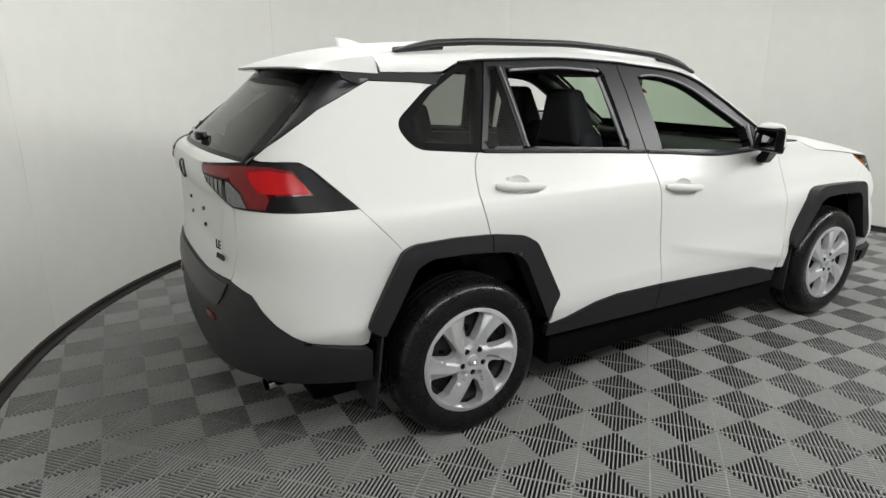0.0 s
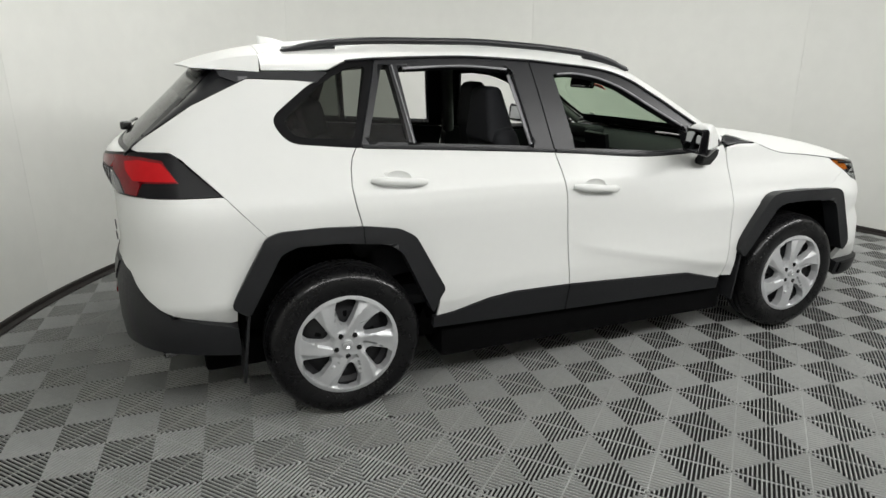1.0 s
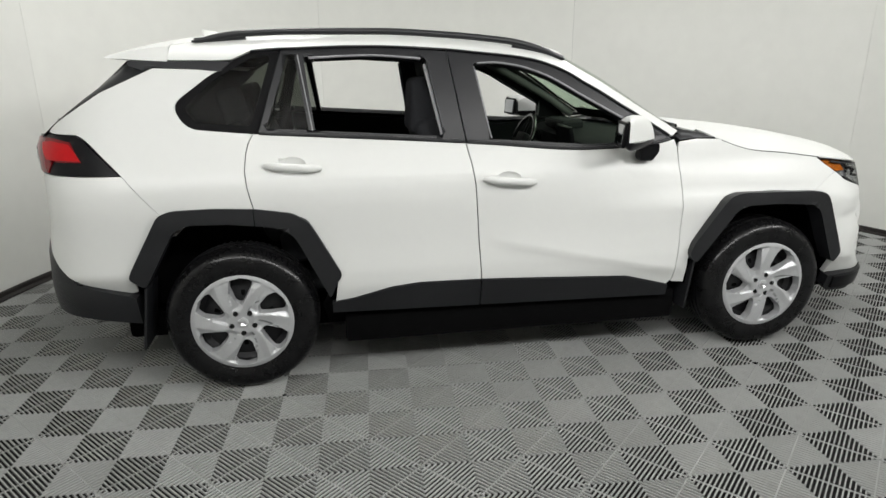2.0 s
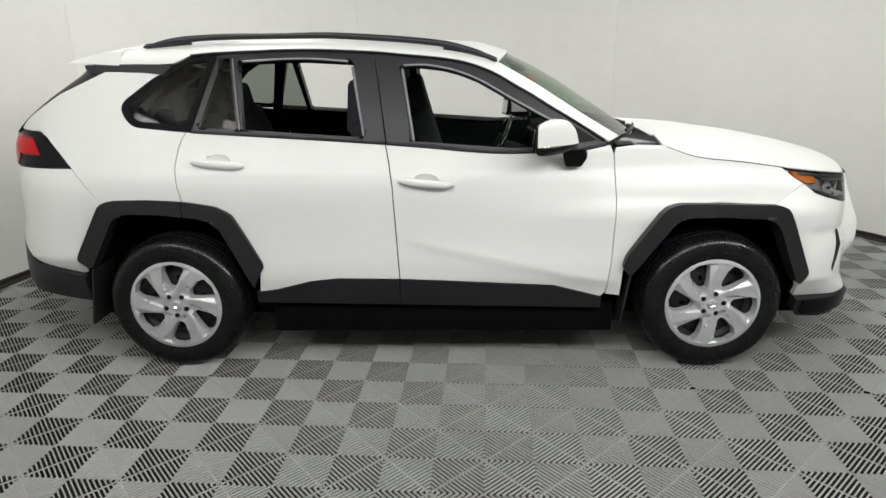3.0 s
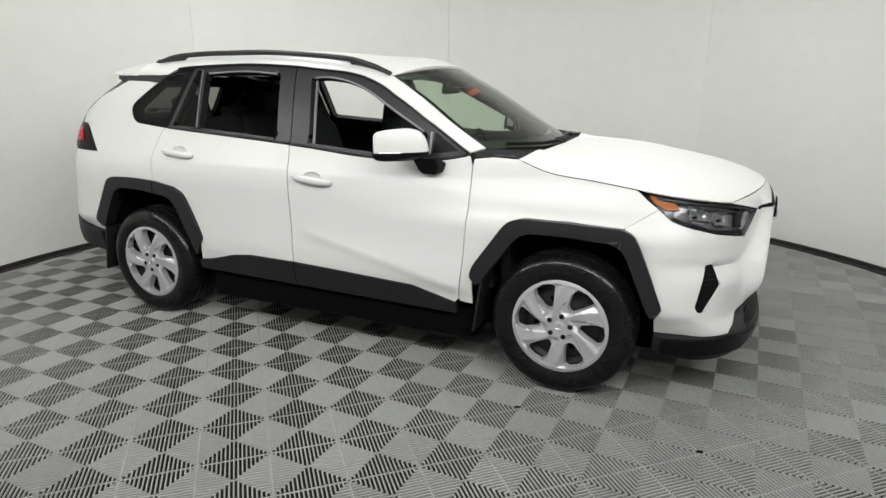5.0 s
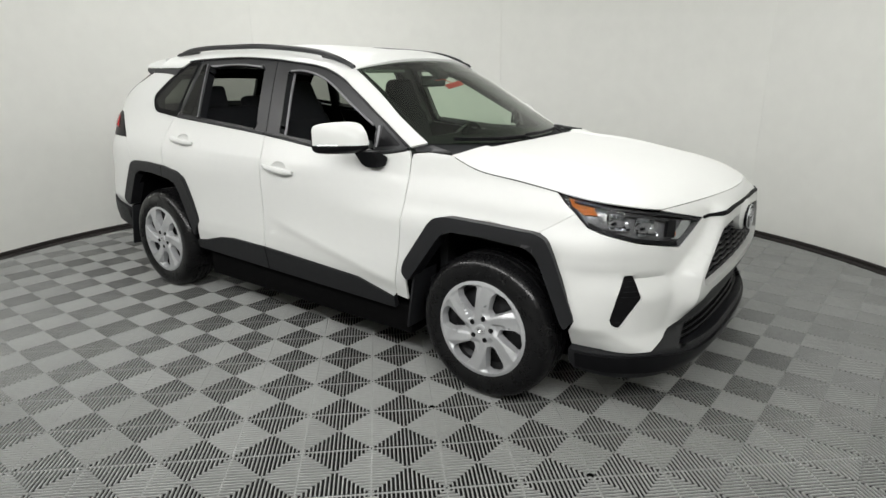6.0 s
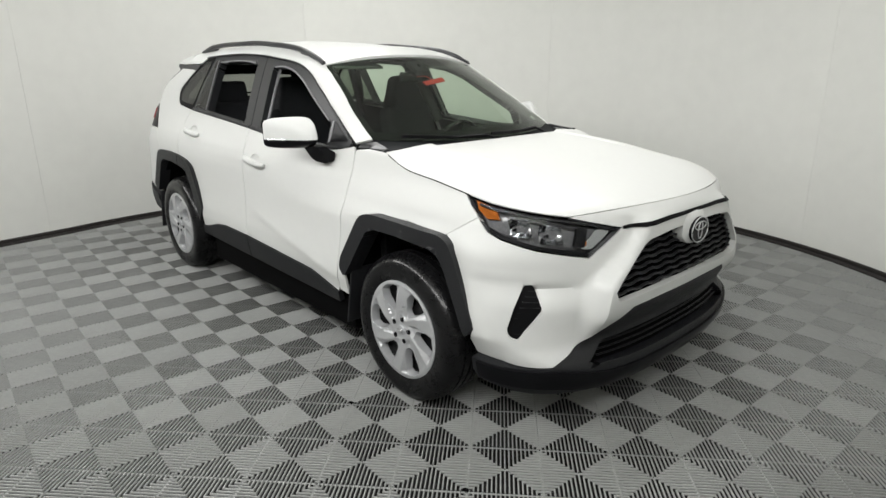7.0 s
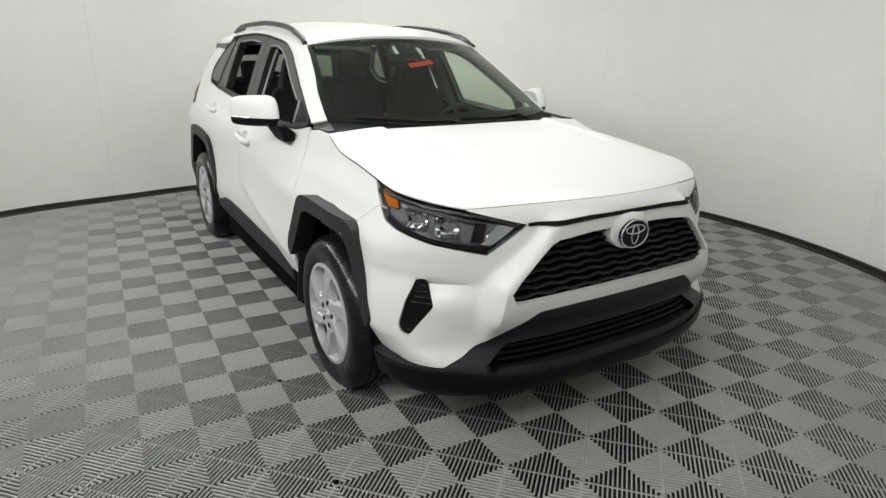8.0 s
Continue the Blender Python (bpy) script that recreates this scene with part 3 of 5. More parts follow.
    # roof side with the windscreen pillar
    lower = [(0.82, 1.140), (0.70, 1.209), (0.60, 1.270), (0.551, 1.298), (0.44, 1.366), (0.352, 1.415), (0.29, 1.452), (0.20, 1.491), (0.11, 1.518), (0.0, 1.536), (-0.18, 1.554), (-0.34, 1.569), (-0.70, 1.584), (-0.9, 1.582), (-1.108, 1.574), (-1.235, 1.563), (-1.32, 1.525), (-1.40, 1.522), (-1.595, 1.524)]
    upper = [(-1.595, 1.590)] + [(x, EDGE(x)) for x in (-1.4, -1.2, -1.0, -0.8, -0.65, -0.45, -0.3, -0.15, 0.0, 0.1, 0.2, 0.29)] + [(PANE_X(v), PANE_Z(v)) for v in (0.17, 0.33, 0.5, 0.66, 0.83, 1.0)]
    panel("roof_side", lower + upper, flank, PAINT, car, "white roof side and windscreen pillar", side=side, step=0.03)
    tube("drip_trim", [(x, side * (half(x, TRIM(x)) + 0.002), TRIM(x) + 0.001) for x in np.linspace(-1.235, 0.80, 60)], 0.0065, CLAD, car, "black roof drip trim", n=6)
    tube("belt_moulding", [(x, side * (half(x, BELT(x) - 0.004) + 0.001), BELT(x) - 0.005) for x in np.linspace(-0.255, 0.80, 30)], 0.010, CLAD, door, "black belt moulding", n=6)
    tube("belt_moulding", [(x, side * (half(x, BELT(x) - 0.004) + 0.001), BELT(x) - 0.005) for x in np.linspace(-1.21, -0.267, 30)], 0.010, CLAD, door2, "black belt moulding", n=6)
    # black band and pillar trim at the back
    panel("rear_pillar_trim", [(-1.372, 1.472), (-1.52, 1.487), (-1.66, 1.4935), (-1.70, 1.478), (-1.76, 1.500), (-1.77, 1.522), (-1.60, 1.517), (-1.45, 1.519), (-1.322, 1.514)], flank, SATIN, car, "black trim band from the quarter window to the tail pillar", offset=0.0015, side=side)
    panel("tail_pillar_fin", [(-0.03, 0.0), (-0.03, 1.0), (1.03, 1.0), (1.03, 0.0)], pillar_fin, SATIN, car, "black fin beside the tailgate window", depth=0.03, side=side, step=0.06)
    # wheel arch cladding and sills
    panel("wheel_arch_trim", rounded(R_OUT + R_IN, 0.022), lambda x, z: (x, half(x, 0.70) + 0.026 - 0.10 * max(0.0, z - 0.84), z), CLAD, car, "black grained wheel arch cladding", depth=0.08, side=side)
    panel("wheel_arch_trim", rounded(F_OUT + F_IN, 0.022), lambda x, z: (x, half(x, 0.70) + 0.048 - 0.024 * smoothstep((x - 1.42) / 0.32) - 0.10 * max(0.0, z - 0.82), z), CLAD, car, "black grained wheel arch cladding", depth=0.09, side=side)
    tube("trim_joint", [(-1.249 - 0.03 * (z - 0.81), side * (half(-1.25, 0.70) + 0.0255 - 0.10 * max(0.0, z - 0.84)), z) for z in (0.812, 0.84, 0.865, 0.888)], 0.0022, UNDER, car, "dark joint in the arch cladding", n=5)
    panel("door_cladding", [(0.80, 0.383), (0.558, 0.447), (0.029, 0.474), (-0.200, 0.484), (-0.203, 0.345), (0.80, 0.325)], flank, CLAD, door, "black lower door cladding", offset=0.008, depth=0.03, side=side)
    panel("door_cladding", [(-0.207, 0.485), (-0.513, 0.488), (-0.649, 0.473), (-0.829, 0.426), (-0.93, 0.413), (-0.93, 0.36), (-0.209, 0.345)], flank, CLAD, door2, "black lower door cladding", offset=0.008, depth=0.03, side=side)
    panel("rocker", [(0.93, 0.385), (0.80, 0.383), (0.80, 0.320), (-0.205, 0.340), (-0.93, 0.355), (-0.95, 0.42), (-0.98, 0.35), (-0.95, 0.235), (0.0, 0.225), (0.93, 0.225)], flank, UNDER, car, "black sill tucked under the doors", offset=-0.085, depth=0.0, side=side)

# dark rubber seals along the hood
for side in (-1, 1):
    tube("hood_seal", [(HOOD_X(p), side * (half(HOOD_X(p), HOOD_Z(p)) - 0.006), HOOD_Z(p) - 0.005) for p in np.linspace(0.02, 0.62, 40)], 0.0055, UNDER, car, "black hood seal", n=6)
# roof, hood, panes
panel("roof", [(-1.595, -1.0)] + [(x, -1.0) for x in (-1.2, -0.8, -0.4, 0.0, 0.2)] + [(0.290 + 0.078 * (1 - abs(q) ** 2.2), q) for q in np.linspace(-1, 1, 17)] + [(x, 1.0) for x in (0.2, 0.0, -0.4, -0.8, -1.2)] + [(-1.595, 1.0)], roof, PAINT, car, "white roof", step=0.06, depth=0.02)
panel("headliner", [(-1.55, -0.93), (0.25, -0.93), (0.25, 0.93), (-1.55, 0.93)], roof, CABIN, car, "dark headliner", step=0.12, depth=0, offset=-0.035)
panel("hood", [(0.004, -0.997), (0.999, -0.997), (0.999, 0.997), (0.004, 0.997)], hood, PAINT, car, "white hood", step=0.016, depth=0.006)
ws = panel("windshield", [(0.0, -1.0), (1.0, -1.0), (1.0, 1.0), (0.0, 1.0)], windshield, SCREEN, car, "windshield of slightly green glass", step=0.06, depth=0)
for q0, q1 in ((-1.0, -0.955), (0.955, 1.0)):
    panel("glass_border", [(0.0, q0), (1.0, q0), (1.0, q1), (0.0, q1)], windshield, DULLBLACK, ws, "black glass border", step=0.1, depth=0, offset=-0.002)
panel("glass_border", [(0.0, -0.955), (0.022, -0.955), (0.022, 0.955), (0.0, 0.955)], windshield, DULLBLACK, ws, "black glass border", step=0.1, depth=0, offset=-0.002)
panel("glass_border", [(0.90, -0.955), (1.0, -0.955), (1.0, 0.955), (0.90, 0.955)], windshield, DULLBLACK, ws, "black glass border", step=0.1, depth=0, offset=-0.002)

for k in range(3):
    panel("sticker", [(0.885 - 0.016 * k, 0.80), (0.897 - 0.016 * k, 0.80), (0.897 - 0.016 * k, 0.87), (0.885 - 0.016 * k, 0.87)], windshield, PAPER, ws, "pale windshield sticker", step=0.1, depth=0, offset=-0.004)

# front bumper, grille and lamps
GRILLE = mirrored([fy(0, 0.632), fy(0.25, 0.630), fy(0.47, 0.626), fy(0.510, 0.632), fy(0.533, 0.672), fy(0.50, 0.715), fy(0.375, 0.838), fy(0.345, 0.852), fy(0.2, 0.866), fy(0, 0.872)])
FOG = rounded([fy(0.790, 0.703), fy(0.763, 0.703), fy(0.751, 0.606), fy(0.822, 0.483), fy(0.840, 0.492), fy(0.847, 0.520), fy(0.828, 0.610)], 0.012, 3)
U_VENT, U_TIP = fy(0.772, 0.703)[0], fy(0.57, 0.703)[0]


def bumper_relief(u, z):
    """A sharp ledge over the corner vent, a soft shelf above it and a chin facet turned under along the lower edge."""
    v = abs(u)
    t = (U_VENT - v) / (U_VENT - U_TIP)
    k = -0.25 * min(0.032, max(0.0, 0.736 - z)) * smoothstep((z - 0.60) / 0.10) * smoothstep((1.25 - t) / 0.5) * smoothstep((t + 1.3) / 0.6)
    if -0.16 < t < 1.0 and z < 0.703:
        k -= 0.022 * (1 - max(0.0, t)) ** 0.7 * smoothstep((t + 0.16) / 0.16) * max(0.0, min(1.0, (z - 0.595) / 0.09))
    x = XF + (NOSE(z) - XF) * float(np.interp(v, FU, bow(z)[0])) if v < 1 else XF
    chin = 0.470 - 0.52 * max(0.0, x - 1.90) - z
    if chin > 0:
        k -= min(0.050, 0.36 * chin) * smoothstep((2.13 - x) / 0.04)
    return k


bumper = panel("front_bumper", mirrored([*[fy(abs(hood(1.0, q)[1]), hood(1.0, q)[2] - 0.0016) for q in np.linspace(0, 0.97, 12)], fx(2.032, 0.9535), fy(0.435, 0.905), fy(0.575, 0.796), fx(1.98, 0.832), fx(1.86, 0.868), fx(1.80, 0.890), fx(1.741, 0.9355), fx(1.606, 0.8485), fx(1.650, 0.80), fx(1.795, 0.50), fx(1.765, 0.44), fx(1.768, 0.366), fx(1.90, 0.372), fx(2.075, 0.379), fy(0.66, 0.42), fy(0.457, 0.548), fy(0.40, 0.583), fy(0.2, 0.588), fy(0, 0.588)]), face, PAINT, car, "white front bumper skin", holes=[GRILLE, FOG, [(-u, z) for u, z in FOG]], step=0.016, depth=0.03, relief=bumper_relief)
for s in (1, -1):
    insert = panel("bumper_vent", [(s * u, z) for u, z in FOG], face, FRIT, bumper, "black ribbed corner vent", offset=-0.012, depth=0)
    for k in range(9):
        z = 0.505 + 0.0215 * k
        ya = 0.842 - 0.058 * (k / 8) ** 1.5
        yb = 0.814 - 0.057 * min(1.0, k / 4.6) + 0.010 * max(0.0, (k - 4.6) / 3.4)
        a, b = (Vector(face(s * fy(y, z)[0], z)) + Vector((-0.009, -s * 0.012, 0)) for y in (ya, yb))
        tube("rib", [a, b], 0.0035, DULLBLACK, insert, n=5)
grille = panel("grille", [(u * 1.02, 0.752 + (z - 0.752) * 1.04) for u, z in GRILLE], face, UNDER, car, "black mesh grille", offset=-0.045, depth=0)
for k in range(8):
    z = 0.648 + 0.030 * k
    w = 0.535 if z < 0.68 else 0.535 - (z - 0.68) * 1.02
    n = int(w * 2 / 0.028)
    path = []
    for j in range(n + 1):
        y = -w + 2 * w * j / n
        zz = z + (0.0035 if (j // 2 + k) % 2 == 0 else -0.0035)
        path.append(Vector(face(*fy(y, zz))) + Vector((-0.030, 0, 0)))
    tube("grille_bar", path, 0.0075, CLAD, grille, "black grille bar", n=6, squash=0.8)
slit = mirrored([fy(0, 0.928), fy(0.2, 0.925), fy(0.40, 0.915), fy(0.434, 0.911), fy(0.434, 0.899), fy(0.40, 0.902), fy(0.2, 0.911), fy(0, 0.914)])
panel("bumper_slot", slit, face, FRIT, bumper, "narrow black slot above the grille", offset=0.006, depth=0.010)
# the round badge boss
bz = 0.838
boss = panel("badge_boss", [(0.096 * math.cos(t), bz + 0.014 + 0.078 * math.sin(t)) for t in np.linspace(0, math.tau, 28, endpoint=False)], face, PAINT, bumper, "white badge surround", offset=0.0, depth=0.05, relief=lambda u, z: 0.022 * max(0.0, 1 - ((u / 0.096) ** 2 + ((z - bz - 0.014) / 0.078) ** 2)) ** 0.4)
badge = panel("badge", [(0.068 * math.cos(t), bz + 0.054 * math.sin(t)) for t in np.linspace(0, math.tau, 32, endpoint=False)], face, DULLBLACK, bumper, "dark oval badge with a chrome ring", offset=0.026, depth=0.012)
tube("badge_ring", [Vector(face(0.068 * math.cos(t), bz + 0.054 * math.sin(t))) + Vector((0.028, 0, 0)) for t in np.linspace(0, math.tau, 40, endpoint=False)], 0.0028, SILVER, badge, "silver ring", n=6, closed=True)
for hu, hz, dz in ((0.047, 0.017, 0.018), (0.017, 0.037, -0.002)):
    tube("badge_mark", [Vector(face(hu * math.cos(t), bz + dz + hz * math.sin(t))) + Vector((0.029, 0, 0)) for t in np.linspace(0, math.tau, 28, endpoint=False)], 0.0026, SILVER, badge, "", n=5, closed=True)
# lower bumper
LOWER_SLOT = mirrored([fy(0, 0.452), fy(0.3, 0.450), fy(0.50, 0.446), fy(0.59, 0.380), fy(0.56, 0.368), fy(0.3, 0.362), fy(0, 0.362)])
lower_bumper = panel("lower_bumper", mirrored([fy(0, 0.584), fy(0.2, 0.584), fy(0.40, 0.579), fy(0.457, 0.543), fy(0.66, 0.416), fx(2.075, 0.375), fx(1.90, 0.368), fx(1.768, 0.362), fx(1.765, 0.30), fx(1.79, 0.268), fx(1.95, 0.255), fy(0.6, 0.240), fy(0.3, 0.232), fy(0, 0.230)]), face, CLAD, car, "black grained lower bumper", holes=[LOWER_SLOT], step=0.035, depth=0.06)
panel("lower_intake", [(u * 1.02, 0.419 + (z - 0.419) * 1.1) for u, z in LOWER_SLOT], face, UNDER, lower_bumper, "dark lower air intake", offset=-0.05, depth=0)
LIP_Z = curve([(0.0, 0.322), (0.45, 0.326), (0.62, 0.345), (0.75, 0.366), (0.85, 0.364), (0.95, 0.360)])
panel("chin_lip", mirrored([fy(y, LIP_Z(y)) for y in (0, 0.2, 0.4, 0.5, 0.6, 0.7, 0.78, 0.84)] + [fx(1.80, 0.358), fx(1.80, 0.290)] + [fy(y, LIP_Z(y) - 0.075) for y in (0.84, 0.78, 0.7, 0.6, 0.5, 0.4, 0.2, 0)]), face, DULLBLACK, lower_bumper, "smooth black chin lip", offset=0.012, depth=0.02, step=0.05)
for k in range(3):
    z = 0.386 + 0.019 * k
    tube("intake_bar", [Vector(face(*fy(y, z))) + Vector((-0.028, 0, 0)) for y in np.linspace(-0.53, 0.53, 15)], 0.004, DULLBLACK, lower_bumper, n=5)
# headlights
LAMP = [(HOOD_X(p), HOOD_Z(p) - 0.0085) for p in np.linspace(0.605, 1.0, 10)]
for s, word in ((-1, "right"), (1, "left")):
    rim = [fx(x, z) for x, z in LAMP] + [fy(0.437, 0.907), fy(0.575, 0.800), fx(1.98, 0.836), fx(1.86, 0.872), fx(1.80, 0.894), fx(1.745, 0.932), fx(1.69, 0.970)]
    head = panel("headlight", rim, front, SMOKE, car, "headlight with clear lens over dark housing", offset=-0.034, depth=-0.030, side=s)
    panel("lens", rim, front, CLEAR, head, "clear headlight lens", offset=-0.001, depth=0.012, side=s).visible_shadow = False
    panel("indicator", [fx(1.69, 0.998), fx(1.80, 0.982), fx(1.83, 0.942), fx(1.77, 0.940), fx(1.715, 0.968)], front, AMBER, head, "amber turn indicator", offset=-0.018, depth=0.012, side=s)
    for x, z, w, h in ((1.912, 0.915, 0.074, 0.034), (2.005, 0.893, 0.078, 0.038)):
        u0, _ = fx(x, z)
        loop = rounded([(u0 - w * 0.42, z + h), (u0 + w * 0.72, z + h * 0.95), (u0 + w * 0.42, z - h * 0.9), (u0 - w * 0.72, z - h)], 0.012)
        panel("reflector", loop, front, REFLECTOR, head, "bright faceted lamp reflector", offset=-0.040, depth=0.0, side=s, step=0.006, relief=lambda u, zz, u0=u0, z=z, w=w, h=h: 0.026 * min(1.3, ((u - u0) / w) ** 2 + ((zz - z) / h) ** 2) + 0.0015 * math.sin(u * 210 + zz * 60))
        tube("bulb_shade", [Vector((front(u0, z)[0] - 0.030, s * front(u0, z)[1], z - 0.012)), Vector((front(u0, z)[0] - 0.016, s * (front(u0, z)[1] + 0.006), z - 0.006))], 0.0075, DULLBLACK, head, n=8)
    panel("divider", [fx(2.062, 0.918), fx(2.085, 0.912), fx(2.09, 0.838), fx(2.067, 0.846)], front, DULLBLACK, head, "dark divider", offset=-0.012, depth=0.018, side=s)
    panel("reflector", rounded([fy(0.535, 0.905), fy(0.475, 0.895), fy(0.56, 0.828), fy(0.60, 0.835)], 0.01), front, REFLECTOR, head, "small bright reflector", offset=-0.022, depth=0.0, side=s, step=0.010, relief=lambda u, z: 0.003 * math.sin(u * 240) * math.cos(z * 300))
    panel("marker_bulb", [fy(0.575, 0.862), fy(0.590, 0.858), fy(0.592, 0.843), fy(0.578, 0.846)], front, AMBER, head, "amber marker", offset=-0.016, depth=0.005, side=s)
    panel("light_bar", [fx(1.86, 0.962), fx(2.0, 0.938), fy(0.60, 0.916), fy(0.60, 0.908), fx(2.0, 0.928), fx(1.86, 0.952)], front, STEEL, head, "grey light bar", offset=-0.014, depth=0.008, side=s)
    panel("lower_bezel", [fx(1.80, 0.912), fx(1.87, 0.885), fx(1.98, 0.852), fy(0.582, 0.822), fy(0.575, 0.803), fx(1.98, 0.839), fx(1.86, 0.875), fx(1.80, 0.898)], front, DULLBLACK, head, "dark lower bezel", offset=-0.010, depth=0.02, side=s)
    tube("lamp_eyebrow", [(Vector(front(*q)) - Vector((0.006, 0, 0.012))) * 1.0 if s > 0 else Vector((front(*q)[0] - 0.006, -front(*q)[1], front(*q)[2] - 0.012)) for q in ([fx(x, z) for x, z in LAMP[2:]] + [fy(0.55, 0.935), fy(0.46, 0.908)])], 0.006, STEEL, head, "", n=5)

# tail: tailgate, bumper, lamps
def gate_relief(u, z):
    """The sunk field for the number plate under the upper ledge."""
    e = 0.44 + 0.10 * smoothstep((z - 0.86) / 0.2)
    return -0.020 * smoothstep((1.085 - z) / 0.014) * smoothstep((ry(e, 1.0)[0] - abs(u)) / 0.03) * smoothstep((z - 0.80) / 0.06)


gate = panel("tailgate", mirrored([ry(0, 1.192), ry(0.3, 1.190), ry(0.362, 1.188), ry(0.362, 1.172), ry(0.452, 1.114), ry(0.602, 1.047), ry(0.605, 0.95), ry(0.598, 0.86), ry(0.565, 0.765), ry(0.3, 0.752), ry(0, 0.748)]), rear, PAINT, car, "white tailgate", step=0.02, relief=gate_relief)
badge2 = panel("badge", [ry(0.058 * math.cos(t), 1.125 + 0.040 * math.sin(t)) for t in np.linspace(0, math.tau, 28, endpoint=False)], rear, SMOKE, gate, "dark oval badge with a chrome ring", offset=0.004, depth=0.006)
tube("badge_ring", [Vector(rear(*ry(0.058 * math.cos(t), 1.125 + 0.040 * math.sin(t)))) + Vector((-0.005, 0, 0)) for t in np.linspace(0, math.tau, 36, endpoint=False)], 0.003, STEEL, badge2, "dark chrome ring", n=6, closed=True)
for y, z in ((0.16, 0.97), (-0.16, 0.97), (0.16, 0.90), (-0.16, 0.90)):
    p = Vector(rear(*ry(y, z))) + Vector((0.016, 0, 0))
    lathe("plate_screw", [(0.0, -0.006), (0.008, -0.005), (0.009, 0.004), (0.0, 0.004)], GLOSSBLACK, gate, n=10).matrix_world = Matrix.Translation(p) @ pose(0, 0, 0, 0, 0, -90)
for s in (-1, 1):
    panel("rear_bumper_corner", [rx(-1.6470, 0.8715), rx(-1.7963, 1.0405), rx(-1.9, 1.042), ry(0.605, 1.047), ry(0.608, 0.95), ry(0.601, 0.86), ry(0.568, 0.762), ry(0.700, 0.738), ry(0.730, 0.716), ry(0.80, 0.640), ry(0.846, 0.592), rx(-2.036, 0.574), rx(-1.819, 0.514), rx(-1.795, 0.520), rx(-1.79, 0.60), rx(-1.76, 0.64)], rear, PAINT, car, "white rear bumper corner", side=s, step=0.02, relief=lambda u, z: -0.5 * max(0.0, 0.60 - z))
    tail = panel("tail_light", [rx(-1.805, 1.044), rx(-1.90, 1.135), rx(-1.958, 1.195), rx(-1.99, 1.211), ry(0.63, 1.214), ry(0.38, 1.192), ry(0.366, 1.180), ry(0.456, 1.118), ry(0.606, 1.050), rx(-2.0, 1.046)], rear, DULLBLACK, car, "tail light with red and clear lens in black housing", offset=0.003, depth=0.03, side=s, step=0.03)
    panel("lens", [rx(-1.955, 1.098), rx(-1.98, 1.135), rx(-2.008, 1.182), ry(0.70, 1.196), ry(0.63, 1.200), ry(0.388, 1.184), ry(0.405, 1.160), ry(0.60, 1.150), ry(0.655, 1.110), ry(0.685, 1.057), ry(0.738, 1.054), ry(0.740, 1.100)], rear, DEEPRED, tail, "deep red lens", offset=0.008, depth=0.01, side=s, step=0.03)
    panel("light_guide", [rx(-1.962, 1.104), rx(-1.985, 1.138), rx(-2.012, 1.172), ry(0.70, 1.184), ry(0.655, 1.178), ry(0.675, 1.150), ry(0.715, 1.108)], rear, RED, tail, "bright red light guide", offset=0.0105, depth=0.003, side=s, step=0.03)
    panel("reversing_lens", [ry(0.425, 1.152), ry(0.565, 1.143), ry(0.575, 1.075), ry(0.47, 1.120)], rear, SMOKE, tail, "clear reversing lens", offset=0.007, depth=0.008, side=s, step=0.03)
    panel("reversing_lens", [ry(0.582, 1.142), ry(0.598, 1.142), ry(0.648, 1.105), ry(0.676, 1.057), ry(0.620, 1.056), ry(0.585, 1.072)], rear, SMOKE, tail, "clear reversing lens", offset=0.007, depth=0.008, side=s, step=0.03)
    for k in range(5):
        y = 0.45 + 0.028 * k
        panel("lens_rib", [ry(y, 1.148), ry(y + 0.005, 1.148), ry(y + 0.005, 1.126 - 0.011 * k), ry(y, 1.128 - 0.011 * k)], rear, DULLBLACK, tail, offset=0.009, depth=0.003, side=s)
rear_bumper = panel("rear_bumper", mirrored([ry(0, 0.744), ry(0.3, 0.748), ry(0.566, 0.760), ry(0.6985, 0.7355), ry(0.7285, 0.7135), ry(0.7985, 0.6375), ry(0.8445, 0.5895), rx(-2.036, 0.5715), rx(-1.819, 0.5115), rx(-1.795, 0.500), rx(-1.79, 0.37), rx(-2.01, 0.405), ry(0.70, 0.420), ry(0.4, 0.385), ry(0, 0.36)]), rear, CLAD, car, "black grained rear bumper", step=0.04, depth=0.10)
panel("step_pad", mirrored([ry(0, 0.735), ry(0.3, 0.737), ry(0.55, 0.744), ry(0.53, 0.69), ry(0.48, 0.645), ry(0.3, 0.622), ry(0, 0.610)]), rear, SATIN, rear_bumper, "smoother black step pad", offset=0.006, depth=0.008, step=0.05)
for s in (-1, 1):
    panel("reflector", [ry(0.33, 0.588), ry(0.44, 0.592), ry(0.44, 0.568), ry(0.33, 0.562)], rear, DEEPRED, rear_bumper, "red reflector", offset=0.006, depth=0.008, side=s)
lathe("exhaust_tip", [(0.026, 0.0), (0.030, 0.0), (0.030, 0.20), (0.026, 0.20)], CHROME, car, "bright exhaust tip", n=20).matrix_world = Matrix.Translation((-2.12, -0.52, 0.275)) @ pose(0, 0, 0, 0, 0, -75)



def gate_ledge(q, t):
    """The painted shelf from the foot of the tailgate window to the top of the gate."""
    a, b = Vector(rear_pane(1.0, q)), Vector(rear(*ry(0.60 * q, 1.191)))
    p = a.lerp(b, t)
    return (p.x, p.y, p.z + 0.008 * math.sin(math.pi * t))


